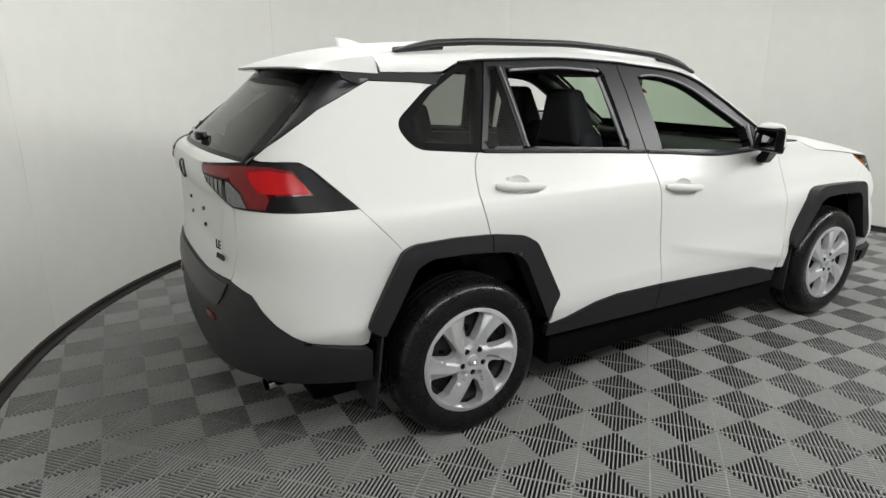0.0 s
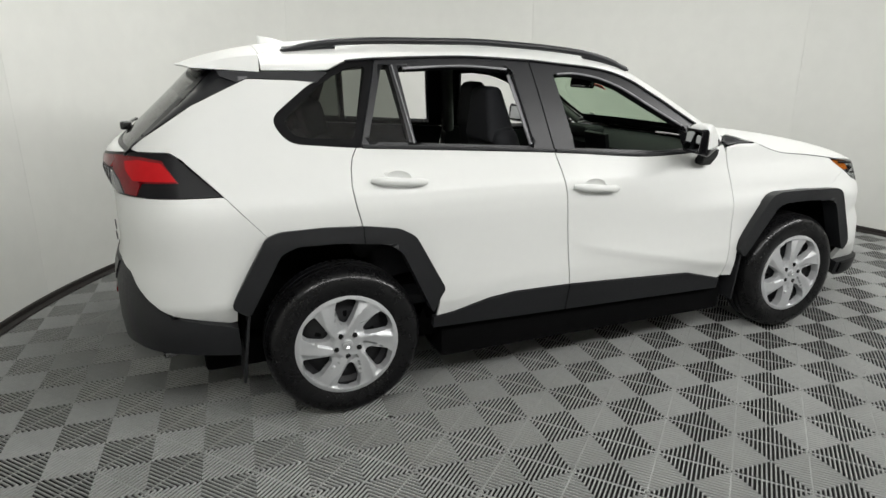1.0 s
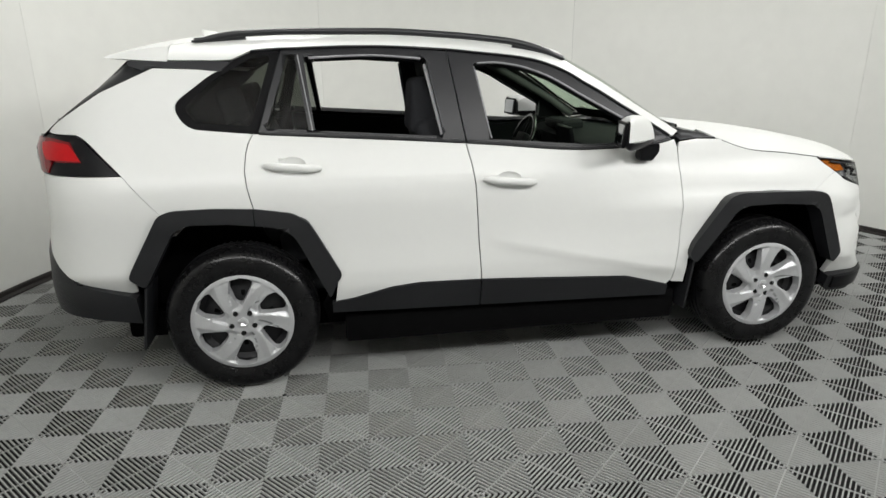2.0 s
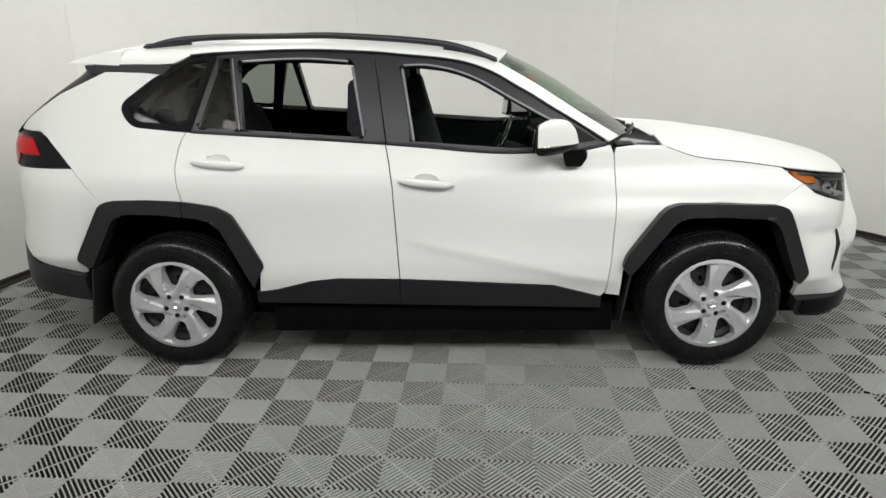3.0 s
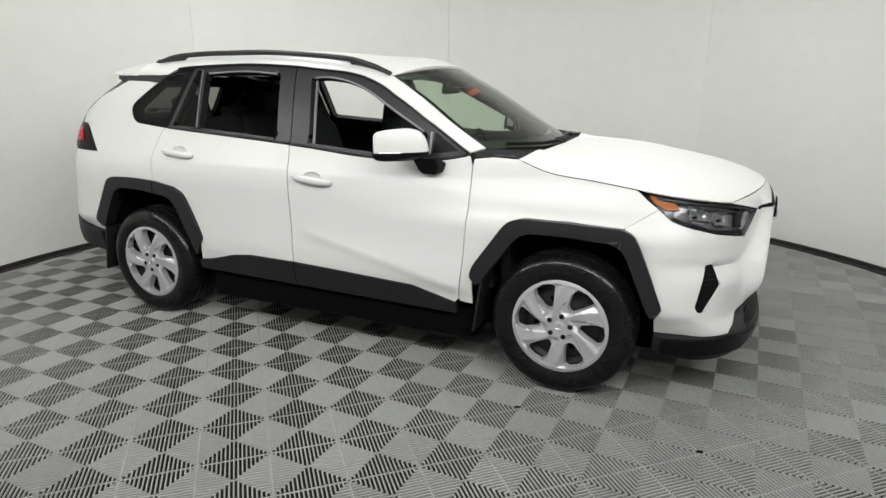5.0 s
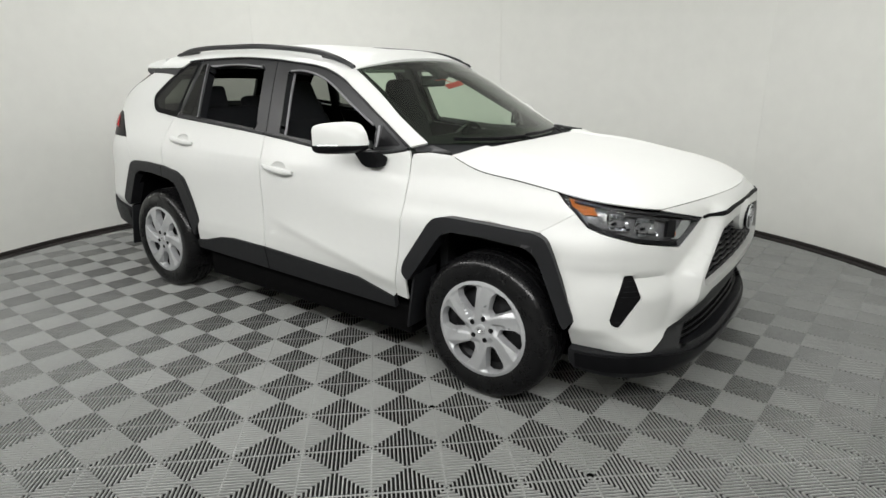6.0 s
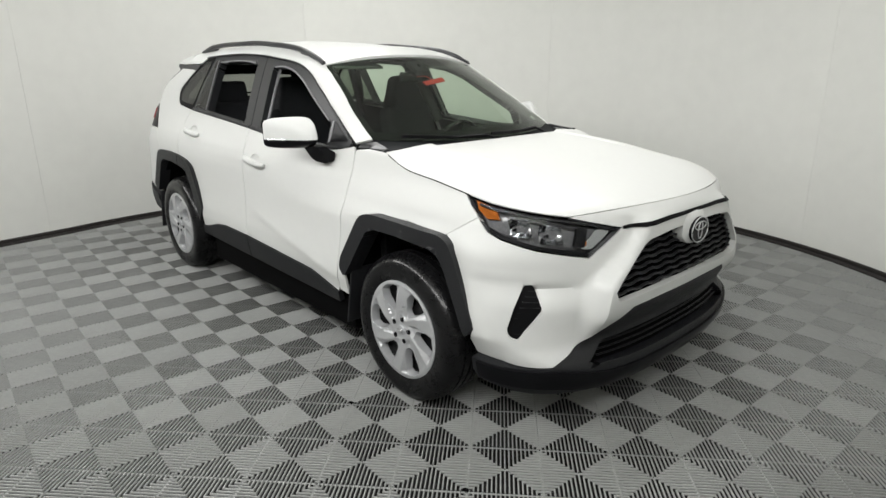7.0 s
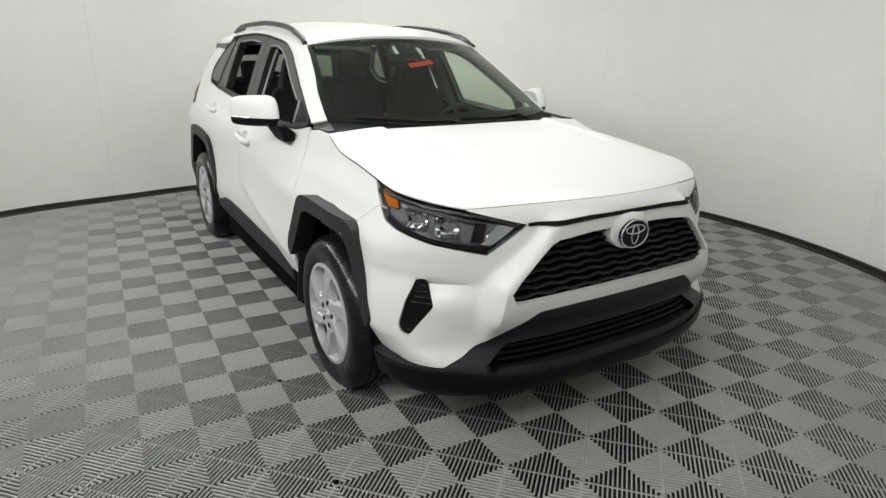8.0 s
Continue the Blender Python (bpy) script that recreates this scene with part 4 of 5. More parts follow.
panel("tailgate_ledge", [(-0.99, 0.02), (0.99, 0.02), (0.99, 1.0), (-0.99, 1.0)], gate_ledge, PAINT, gate, "white shelf under the tailgate window", step=0.08, depth=0.01)

# badge letters on the tailgate
for words, z, h in (("LE", 0.868, 0.050), ("AWD", 0.828, 0.034)):
    cu = bpy.data.curves.new("badge_letters", "FONT")
    cu.body, cu.size, cu.extrude, cu.shear = words, h, 0.002, 0.15
    tmp = new("tmp", cu)
    dg = bpy.context.evaluated_depsgraph_get()
    me = bpy.data.meshes.new_from_object(tmp.evaluated_get(dg))
    bpy.data.objects.remove(tmp)
    me.materials.clear()
    me.materials.append(STEEL)
    t = new("badge_letters", me)
    t.parent = gate
    t["label"] = "chrome model letters"
    p = Vector(rear(*ry(-0.440, z)))
    q = Vector(rear(*ry(-0.54, z)))
    d = (q - p).normalized()
    upv = Vector((0, 0, 1))
    nrm = d.cross(upv)
    t.matrix_world = Matrix.Translation(p + nrm * 0.011) @ Matrix((d, upv, nrm)).transposed().to_4x4()

# rear pane with wiper, spoiler, aerial
panel("rear_window", [(0.02, -0.93), (0.985, -0.93), (0.985, 0.93), (0.02, 0.93)], rear_pane, DARKGLASS, car, "dark tailgate window", step=0.07, depth=0.0)
for q0, q1 in ((-1.0, -0.90), (0.90, 1.0)):
    panel("window_border", [(0.0, q0), (1.0, q0), (1.0, q1), (0.0, q1)], rear_pane, DULLBLACK, car, "black tailgate window border", step=0.1, depth=0.02, offset=0.003)
panel("tailgate_lining", [(0.0, -1.0), (1.0, -1.0), (1.0, 1.0), (0.0, 1.0)], rear_pane, CABIN, car, "dark inner frame of the tailgate window", holes=[rounded([(0.16, -0.80), (0.9, -0.84), (0.9, 0.84), (0.16, 0.80)], 0.05)], step=0.1, depth=0.05, offset=-0.02)
panel("window_border", [(0.965, -0.90), (1.0, -0.90), (1.0, 0.90), (0.965, 0.90)], rear_pane, DULLBLACK, car, "black tailgate window border", step=0.1, depth=0.02, offset=0.003)
wip = [Vector(rear_pane(0.90 - 0.02 * t, -0.02 + 0.50 * t)) + Vector((-0.018, 0, 0.008)) for t in np.linspace(0, 1, 8)]
wiper = tube("rear_wiper", wip, 0.008, GLOSSBLACK, car, "black rear wiper", n=6)
slab("wiper_pivot", (0.05, 0.06, 0.04), Matrix.Translation(wip[0]), GLOSSBLACK, wiper, bevel=0.012)


def spoiler_at(p, q, low):
    if low:
        return (-1.60 - p * (0.335 - 0.06 * q * q), q * (0.598 - 0.034 * p), 1.517 + 0.018 * p + 0.006 * (1 - q * q) * p)
    return (-1.597 - p * (0.350 - 0.07 * q * q), q * (0.556 - 0.004 * p), 1.590 - 0.006 * q ** 8 + 0.043 * (1 - abs(q) ** 2.4) * (1 - 0.95 * p) - 0.036 * p * p - 0.010 * p)


bm = bmesh.new()
grid = {(i, j, l): bm.verts.new(spoiler_at(i / 8, -1 + j / 12, l)) for i in range(9) for j in range(25) for l in (0, 1)}
for i in range(8):
    for j in range(24):
        bm.faces.new([grid[i, j, 0], grid[i + 1, j, 0], grid[i + 1, j + 1, 0], grid[i, j + 1, 0]])
        bm.faces.new([grid[i, j, 1], grid[i, j + 1, 1], grid[i + 1, j + 1, 1], grid[i + 1, j, 1]])
    for j in (0, 24):
        bm.faces.new([grid[i, j, 0], grid[i + 1, j, 0], grid[i + 1, j, 1], grid[i, j, 1]])
for j in range(24):
    for i in (0, 8):
        bm.faces.new([grid[i, j, 0], grid[i, j + 1, 0], grid[i, j + 1, 1], grid[i, j, 1]])
spoiler = part("roof_spoiler", bm, PAINT, car, "white roof spoiler", angle=40)
bm = bmesh.new()
grid = {(i, j): bm.verts.new(Vector(spoiler_at(0.05 + 0.88 * i / 6, -0.95 + 1.9 * j / 16, 1)) - Vector((0, 0, 0.004))) for i in range(7) for j in range(17)}
for i in range(6):
    for j in range(16):
        bm.faces.new([grid[i, j], grid[i, j + 1], grid[i + 1, j + 1], grid[i + 1, j]])
part("spoiler_underside", bm, GLOSSBLACK, spoiler, "black spoiler underside")
bm = bmesh.new()
rows = []
for i, (x, w, z) in enumerate(((-1.545, 0.006, 1.685), (-1.53, 0.018, 1.682), (-1.48, 0.026, 1.675), (-1.42, 0.030, 1.655), (-1.38, 0.028, 1.640), (-1.345, 0.012, 1.632))):
    base = 1.622
    rows.append([bm.verts.new((x, s * w * k, base + (z - base) * h)) for s, k, h in ((-1, 1.6, 0), (-1, 1.0, 0.5), (-1, 0.45, 0.95), (1, 0.45, 0.95), (1, 1.0, 0.5), (1, 1.6, 0))])
for a, b in zip(rows, rows[1:]):
    for k in range(5):
        bm.faces.new([a[k], a[k + 1], b[k + 1], b[k]])
bm.faces.new(rows[0])
bm.faces.new(list(reversed(rows[-1])))
part("roof_aerial", bm, PAINT, car, "white shark fin aerial", angle=50)

# roof rails
for s in (-1, 1):
    xs = np.linspace(-1.50, 0.285, 44)
    path = []
    for x in xs:
        lift = 0.019 * smoothstep((x + 1.50) / 0.22) * smoothstep((0.285 - x) / 0.30) + 0.002
        y = half(x, EDGE(x)) + 0.018
        path.append((x, s * y, EDGE(x) + lift))
    tube("roof_rail", path, 0.0155, SATIN, car, "black roof rail", n=10, squash=1.05, taper=lambda t: 0.35 + 0.65 * smoothstep(t / 0.06) * smoothstep((1 - t) / 0.06))
    for x0, x1 in ((-1.49, -1.26), (0.02, 0.280)):
        tube("rail_foot", [(x, s * (half(x, EDGE(x)) + 0.008), EDGE(x) + 0.004) for x in np.linspace(x0, x1, 8)], 0.013, SATIN, car, "black rail foot", n=8)

# cowl and wipers
bm = bmesh.new()
grid = {}
for i in range(5):
    for j in range(33):
        q = -1 + j / 16
        a, b = Vector(windshield(0.97, q)), Vector(hood(0.0, q * 0.985))
        t = i / 4
        p = a.lerp(b, t)
        p.z -= 0.025 * math.sin(math.pi * t) + 0.008
        grid[i, j] = bm.verts.new(p)
for i in range(4):
    for j in range(32):
        bm.faces.new([grid[i, j], grid[i + 1, j], grid[i + 1, j + 1], grid[i, j + 1]])
part("cowl", bm, CABIN, car, "black cowl panel under the windshield")
for s in (-1, 1):
    panel("cowl_corner", [(0.845, 1.140), (0.905, 1.150), (1.06, 1.129), (0.95, 1.128), (0.86, 1.122)], flank, SATIN, car, "black corner piece at the pillar foot", side=s, offset=-0.002, step=0.03)
for q0, q1 in ((0.55, -0.05), (-0.10, -0.82)):
    path = [Vector(windshield(0.985 - 0.02 * t, q0 + (q1 - q0) * t)) + Vector((0.016, 0, 0.010)) for t in np.linspace(0, 1, 12)]
    blade = tube("wiper", path, 0.006, DULLBLACK, car, "black windshield wiper", n=6, squash=1.6)
    base = Vector(windshield(1.0, q0 + 0.08)) + Vector((0.05, 0, -0.005))
    tube("wiper_arm", [base, base.lerp(path[3], 0.5) + Vector((0, 0, 0.02)), path[5]], 0.007, DULLBLACK, blade, n=6)

# mirrors
for s in (-1, 1):
    def shell(keep_up):
        b = bmesh.new()
        shape = rounded([(0.404, 1.240), (0.462, 1.262), (0.571, 1.256), (0.625, 1.212), (0.648, 1.150), (0.642, 1.128), (0.55, 1.100), (0.42, 1.110), (0.386, 1.135), (0.384, 1.185)], 0.05, 5)
        shape = [(0.430 + (x - 0.384) * 0.83, z) for x, z in shape]
        rings = []
        for y, x0, x1, kz in ((0.846, 0.50, 0.60, 0.62), (0.850, 0.475, 0.635, 0.84), (0.862, 0.465, 0.648, 0.95), (0.885, 0.460, 0.650, 1.0), (0.92, 0.452, 0.632, 1.0), (0.96, 0.444, 0.585, 0.99), (1.0, 0.436, 0.530, 0.95), (1.025, 0.431, 0.490, 0.88), (1.04, 0.430, 0.465, 0.78), (1.048, 0.430, 0.448, 0.60)):
            rings.append([b.verts.new((x0 + (x - 0.430) / 0.219 * (x1 - x0), s * y, 1.178 + (z - 1.178) * (kz if z > 1.178 else 0.35 + 0.65 * kz))) for x, z in shape])
        m = len(shape)
        for r0, r1 in zip(rings, rings[1:]):
            for k in range(m):
                b.faces.new([r0[k], r0[(k + 1) % m], r1[(k + 1) % m], r1[k]])
        b.faces.new(rings[0])
        b.faces.new(list(reversed(rings[-1])))
        if keep_up:
            bmesh.ops.bisect_plane(b, geom=b.verts[:] + b.edges[:] + b.faces[:], plane_co=(0.472, s * 0.885, 0), plane_no=(0.98, -s * 0.196 * -1.0, 0), clear_inner=True)
            bmesh.ops.bisect_plane(b, geom=b.verts[:] + b.edges[:] + b.faces[:], plane_co=(0, 0, 1.150), plane_no=(0, 0, 1), clear_inner=True)
        else:
            for v in b.verts:
                c = Vector((0.50, s * 0.95, 1.178))
                v.co = c + (v.co - c) * 0.985
        return b
    mirror = part("wing_mirror", shell(True), PAINT, car, "white wing mirror with black base", angle=30)
    part("mirror_base", shell(False), DULLBLACK, mirror, "black mirror housing and underside", angle=30)
    turn = Matrix.Translation((0.446, s * 0.948, 1.180)) @ pose(0, 0, 0, 0, 7, s * 11)
    slab("mirror_bezel", (0.016, 0.155, 0.118), turn, DULLBLACK, mirror, "black mirror bezel", bevel=0.007)
    slab("mirror_glass", (0.006, 0.130, 0.094), turn @ pose(-0.008, 0, 0), MIRROR, mirror, "mirror glass", bevel=0.002)
    tube("indicator_strip", [(x + 0.001, s * y, 1.150) for y, x in ((0.985, 0.551), (1.0, 0.530), (1.025, 0.490), (1.04, 0.465))], 0.0045, CHROME, mirror, "bright indicator strip", n=6)
    bm = bmesh.new()
    ring = lambda pts: [bm.verts.new(p) for p in pts]
    a = ring([(0.572, s * 0.905, 1.115), (0.682, s * 0.885, 1.118), (0.697, s * 0.845, 1.118), (0.582, s * 0.850, 1.112)])
    b = ring([(0.590, s * 0.868, 1.050), (0.697, s * 0.860, 1.075), (0.712, s * 0.795, 1.085), (0.597, s * 0.800, 1.055)])
    c = ring([(0.600, s * 0.845, 1.032), (0.672, s * 0.845, 1.030), (0.694, s * 0.795, 1.040), (0.607, s * 0.800, 1.036)])
    for r0, r1 in ((a, b), (b, c)):
        for k in range(4):
            bm.faces.new([r0[k], r0[(k + 1) % 4], r1[(k + 1) % 4], r1[k]])
    bm.faces.new(a)
    bm.faces.new(c)
    bmesh.ops.bevel(bm, geom=bm.edges[:], offset=0.004, segments=2, affect="EDGES")
    part("mirror_foot", bm, DULLBLACK, mirror, "black mirror foot")

# wheels
WHEEL_R, COVER_R = 0.352, 0.233
wheel = lathe("wheel", [(0.0, 0.075), (0.08, 0.07), (0.09, 0.055), (0.15, 0.060), (0.19, 0.075), (0.212, 0.06), (0.218, 0.02), (0.232, 0.014), (0.236, 0.03), (0.225, 0.20), (0.12, 0.20), (0.0, 0.20)], STEEL, car, "wheel with silver cover and black tyre", n=48)
prof = [(0.222, 0.022), (0.229, 0.006), (0.240, 0.0), (0.262, -0.006), (0.290, -0.009), (0.315, -0.004), (0.331, 0.008), (0.342, 0.022)]
prof += [(0.349, 0.036), (0.3515, 0.060), (0.344, 0.062), (0.344, 0.070), (0.352, 0.072), (0.352, 0.100), (0.344, 0.102), (0.344, 0.112), (0.352, 0.114), (0.352, 0.140), (0.344, 0.142), (0.344, 0.150), (0.3515, 0.152), (0.349, 0.178)]
prof += [(0.342, 0.192), (0.331, 0.206), (0.300, 0.216), (0.240, 0.212), (0.225, 0.20)]
bm = bmesh.new()
n = 144
rings = []
for r, y in prof:
    ring = []
    for k in range(n):
        rr = r
        if k % 2 == 0 and (0.016 < y < 0.058 or 0.155 < y < 0.196):
            rr -= 0.0055
        a = math.tau * k / n
        ring.append(bm.verts.new((rr * math.cos(a), y, rr * math.sin(a))))
    rings.append(ring)
for a, b in zip(rings, rings[1:]):
    for k in range(n):
        bm.faces.new([a[k], a[(k + 1) % n], b[(k + 1) % n], b[k]])
part("tyre", bm, RUBBER, wheel, "black tyre with worn shine", angle=30)
LIP = [(-0.035, 0.86), (-0.12, 0.92), (-0.30, 0.90), (-0.48, 0.78), (-0.46, 0.62), (-0.27, 0.37), (-0.20, 0.345), (-0.11, 0.36), (-0.07, 0.55)]
RIDGE = curve([(0.20, 17), (0.34, 12), (0.55, 3), (0.74, -4), (0.88, -8), (1.0, -10)])


def spin(p, a):
    return (p[0] * math.cos(a) - p[1] * math.sin(a), p[0] * math.sin(a) + p[1] * math.cos(a))


def cover_face(a, b):
    r = math.hypot(a, b) / COVER_R
    y = 0.004 - 0.014 * math.sqrt(max(0.0, 1 - (min(1.0, r) / 1.02) ** 6)) + 0.012 * math.exp(-(r / 0.30) ** 2)
    th = math.degrees(math.atan2(b, a)) - 90 - RIDGE(min(1.0, r))
    d = radians(((th + 20) % 60) - 20) * r * COVER_R
    fade = smoothstep((r - 0.22) / 0.12) * smoothstep((0.93 - r) / 0.06)
    y += fade * (min(0.014, 0.55 * d) if d > 0 else min(0.004, -0.12 * d))
    return (a, y, b)


ring = [(COVER_R * math.cos(t), COVER_R * math.sin(t)) for t in np.linspace(0, math.tau, 72, endpoint=False)]
lips = [[spin((COVER_R * p[0], COVER_R * p[1]), k * math.tau / 6) for p in rounded(LIP, 0.035)] for k in range(6)]
wells = [[spin((COVER_R * (-0.245 + (p[0] + 0.245) * 0.91), COVER_R * (0.62 + (p[1] - 0.62) * 0.90)), k * math.tau / 6) for p in rounded(LIP, 0.035)] for k in range(6)]
lugs = [[((0.054 * math.cos(math.tau * k / 5) + 0.0125 * math.cos(t)), (0.054 * math.sin(math.tau * k / 5) + 0.0125 * math.sin(t))) for t in np.linspace(0, math.tau, 14, endpoint=False)] for k in range(5)]
cover = panel("wheel_cover", ring, cover_face, SILVER, wheel, "silver six spoke wheel cover", holes=lips + lugs, step=0.0075, depth=0.004, middle=Vector((0, 0.5, 0)))
for lip, well in zip(lips, wells):
    bm = bmesh.new()
    rows = []
    for t, dip in ((0.0, 0.0), (0.08, 0.003), (1.0, 0.030), (1.0, 0.036)):
        rows.append([bm.verts.new((p[0] + (q[0] - p[0]) * t, cover_face(*p)[1] * (1 - t) + dip, p[1] + (q[1] - p[1]) * t)) for p, q in zip(lip, well)])
    m = len(lip)
    for r0, r1 in zip(rows, rows[1:]):
        for k in range(m):
            bm.faces.new([r0[k], r0[(k + 1) % m], r1[(k + 1) % m], r1[k]])
    part("pocket", bm, SILVER, cover, angle=25)
for k in range(5):
    a = math.tau * k / 5
    lathe("lug_nut", [(0.0, 0.002), (0.0075, 0.003), (0.009, 0.008), (0.009, 0.03)], GLOSSBLACK, wheel, "dark lug nut", n=10, at=(0.054 * math.cos(a), 0.0, 0.054 * math.sin(a)))
    lathe("lug_sleeve", [(0.0122, -0.004), (0.0126, 0.030)], STEEL, wheel, n=12, at=(0.054 * math.cos(a), 0.0, 0.054 * math.sin(a)))
cap = lathe("hub_cap", [(0.0, -0.009), (0.016, -0.0085), (0.0235, -0.0065), (0.025, 0.004)], SILVER, wheel, "silver centre cap", n=24)
for rx_, rz_, dz in ((0.017, 0.0115, 0.0), (0.009, 0.0045, 0.0)):
    tube("emblem", [(rx_ * math.cos(t), -0.0092, dz + rz_ * math.sin(t)) for t in np.linspace(0, math.tau, 20, endpoint=False)], 0.0013, CHROME, cap, n=5, closed=True)
for k in range(10):
    a = math.tau * k / 10
    slab("disc_vent", (0.020, 0.01, 0.034), Matrix.Translation((0.125 * math.cos(a), 0.062, 0.125 * math.sin(a))) @ pose(0, 0, 0, 0, -math.degrees(a) + 90, 0), UNDER, wheel, bevel=0.004)
WHEEL_Y = 0.905
wheel.matrix_world = pose(-1.345, -WHEEL_Y, WHEEL_R, 0, 20, 0)
for x, s, roll in ((1.345, -1, -6), (-1.345, 1, 20), (1.345, 1, 50)):
    copy_thing(wheel, pose(x, s * WHEEL_Y, WHEEL_R, 0, roll, 0 if s < 0 else 180))

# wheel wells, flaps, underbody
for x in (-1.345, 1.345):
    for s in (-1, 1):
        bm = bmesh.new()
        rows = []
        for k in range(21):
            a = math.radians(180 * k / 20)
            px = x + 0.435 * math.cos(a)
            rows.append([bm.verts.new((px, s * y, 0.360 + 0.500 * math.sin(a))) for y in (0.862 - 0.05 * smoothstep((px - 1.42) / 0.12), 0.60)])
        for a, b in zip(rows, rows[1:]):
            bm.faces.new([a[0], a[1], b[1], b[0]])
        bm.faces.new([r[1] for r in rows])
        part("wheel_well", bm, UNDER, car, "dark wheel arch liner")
        fx0 = x - 0.425
        slab("mud_flap", (0.012, 0.20, 0.30), Matrix.Translation((fx0, s * 0.800, 0.395)) @ pose(0, 0, 0, 0, 8, 0), CLAD, car, "black mud flap", bevel=0.004, shape=lambda c: (c.x, c.y * (1.0 if c.z < 0 else 0.92), c.z))
# underbody hangs low to keep light off the floor beneath
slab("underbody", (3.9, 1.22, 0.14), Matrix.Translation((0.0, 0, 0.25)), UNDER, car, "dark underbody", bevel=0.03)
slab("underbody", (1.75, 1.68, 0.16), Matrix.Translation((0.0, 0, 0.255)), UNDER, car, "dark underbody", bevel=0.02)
# two more slabs, added only to shade the floor under the bumpers
slab("shade_slab", (0.30, 1.36, 0.05), Matrix.Translation((1.84, 0, 0.250)), UNDER, car, "dark slab added under the nose to block light", bevel=0.015)
slab("shade_slab", (0.30, 1.30, 0.05), Matrix.Translation((-1.96, 0, 0.345)), UNDER, car, "dark slab added under the tail to block light", bevel=0.015)

# ---- inside the car ----
slab("cabin_floor", (2.6, 1.50, 0.05), Matrix.Translation((-0.35, 0, 0.46)), CABIN, car, "dark cabin floor", bevel=0.01)
slab("bulkhead", (0.05, 1.50, 0.55), Matrix.Translation((1.02, 0, 0.75)), CABIN, car, "dark bulkhead", bevel=0.01)
for s in (-1, 1):
    for x0, x1 in ((-0.22, 0.84), (-1.15, -0.26)):
        panel("door_lining", [(x0, 0.92), (x0 + 0.26, 0.92), (x0 + 0.30, 0.45), (x1 - 0.06, 0.45), (x1, 0.92), (x1, BELT(x1) - 0.005), ((x0 + x1) / 2, BELT((x0 + x1) / 2) - 0.005), (x0, BELT(x0) - 0.005)], flank, CABIN, car, "dark door lining", offset=-0.055, depth=0.0, side=s, step=0.08)
        panel("door_top", [(x0, 0.0), (x1, 0.0), (x1, 1.0), (x0, 1.0)], lambda x, t: (x, half(x, BELT(x)) - 0.01 - 0.05 * t, BELT(x) - 0.004), CABIN, car, "dark window ledge", depth=0.0, side=s, step=0.1)
    panel("cargo_lining", [(-2.0, 0.92), (-1.16, 0.92), (-1.16, 1.21), (-1.47, 1.24), (-1.52, 1.33), (-1.36, 1.47), (-1.62, 1.50), (-1.78, 1.40), (-1.95, 1.28), (-2.0, 1.0)], flank, CABIN, car, "dark cargo side lining", offset=-0.05, depth=0.0, side=s, step=0.08)
    tube("pillar_lining", [(x, s * (half(x, z) - 0.060), z) for x, z in ((0.83, 1.135), (0.64, 1.255), (0.46, 1.352), (0.28, 1.442), (0.12, 1.510))], 0.026, CABINGREY, car, "grey windscreen pillar lining", n=8)
    panel("pillar_lining", [(0.80, 1.150), (0.60, 1.272), (0.44, 1.368), (0.29, 1.454), (0.11, 1.520), (0.0, 1.538), (0.0, 1.575), (0.2, 1.54), (0.285, 1.512), (0.488, 1.402), (0.686, 1.275), (0.87, 1.16)], flank, CABINGREY, car, "grey windscreen pillar lining", offset=-0.006, depth=0.0, side=s, step=0.06)
    tube("pillar_lining", [(-0.21 - 0.09 * t, s * (half(-0.25, 1.12 + 0.42 * t) - 0.055), 1.10 + 0.44 * t) for t in np.linspace(0, 1, 6)], 0.040, CABINGREY, car, "grey middle pillar lining", n=8)
    tube("pillar_lining", [(x, s * (half(x, TRIM(x) - 0.01) - 0.05), TRIM(x) - 0.015) for x in np.linspace(-1.4, 0.2, 12)], 0.026, CABIN, car, "dark roof edge lining", n=8)
    tube("pillar_lining", [(-1.205 + 0.09 * t, s * (half(-1.1, 1.2 + 0.34 * t) - 0.05), 1.2 + 0.34 * t) for t in np.linspace(-0.3, 1, 6)], 0.035, CABIN, car, "dark rear pillar lining", n=8)
slab("parcel_shelf", (0.75, 1.40, 0.04), Matrix.Translation((-1.75, 0, 0.95)), CABIN, car, "dark cargo floor", bevel=0.01)


def front_seat(y, dx):
    seat = slab("front_seat", (0.52, 0.50, 0.17), Matrix.Translation((0.02 + dx, y, 0.66)) @ pose(0, 0, 0, 0, -8, 0), CLOTH, car, "black cloth front seat", bevel=0.05, seg=4)
    slab("backrest", (0.17, 0.52, 0.66), Matrix.Translation((-0.335 + dx, y, 0.915)) @ pose(0, 0, 0, 0, -15, 0), CLOTH, seat, "", bevel=0.07, seg=5, shape=lambda c: (c.x * (0.80 if c.z > 0 else 1), c.y * (0.80 if c.z > 0 else 1), c.z))
    slab("headrest", (0.165, 0.34, 0.270), Matrix.Translation((-0.435 + dx, y, 1.300)) @ pose(0, 0, 0, 0, -9, 0), CLOTH, seat, "", bevel=0.04, seg=5, shape=lambda c: (c.x * 0.52 + 0.012 if c.z > 0 else c.x, c.y * (0.60 if c.z > 0 else 1), c.z))
    return seat


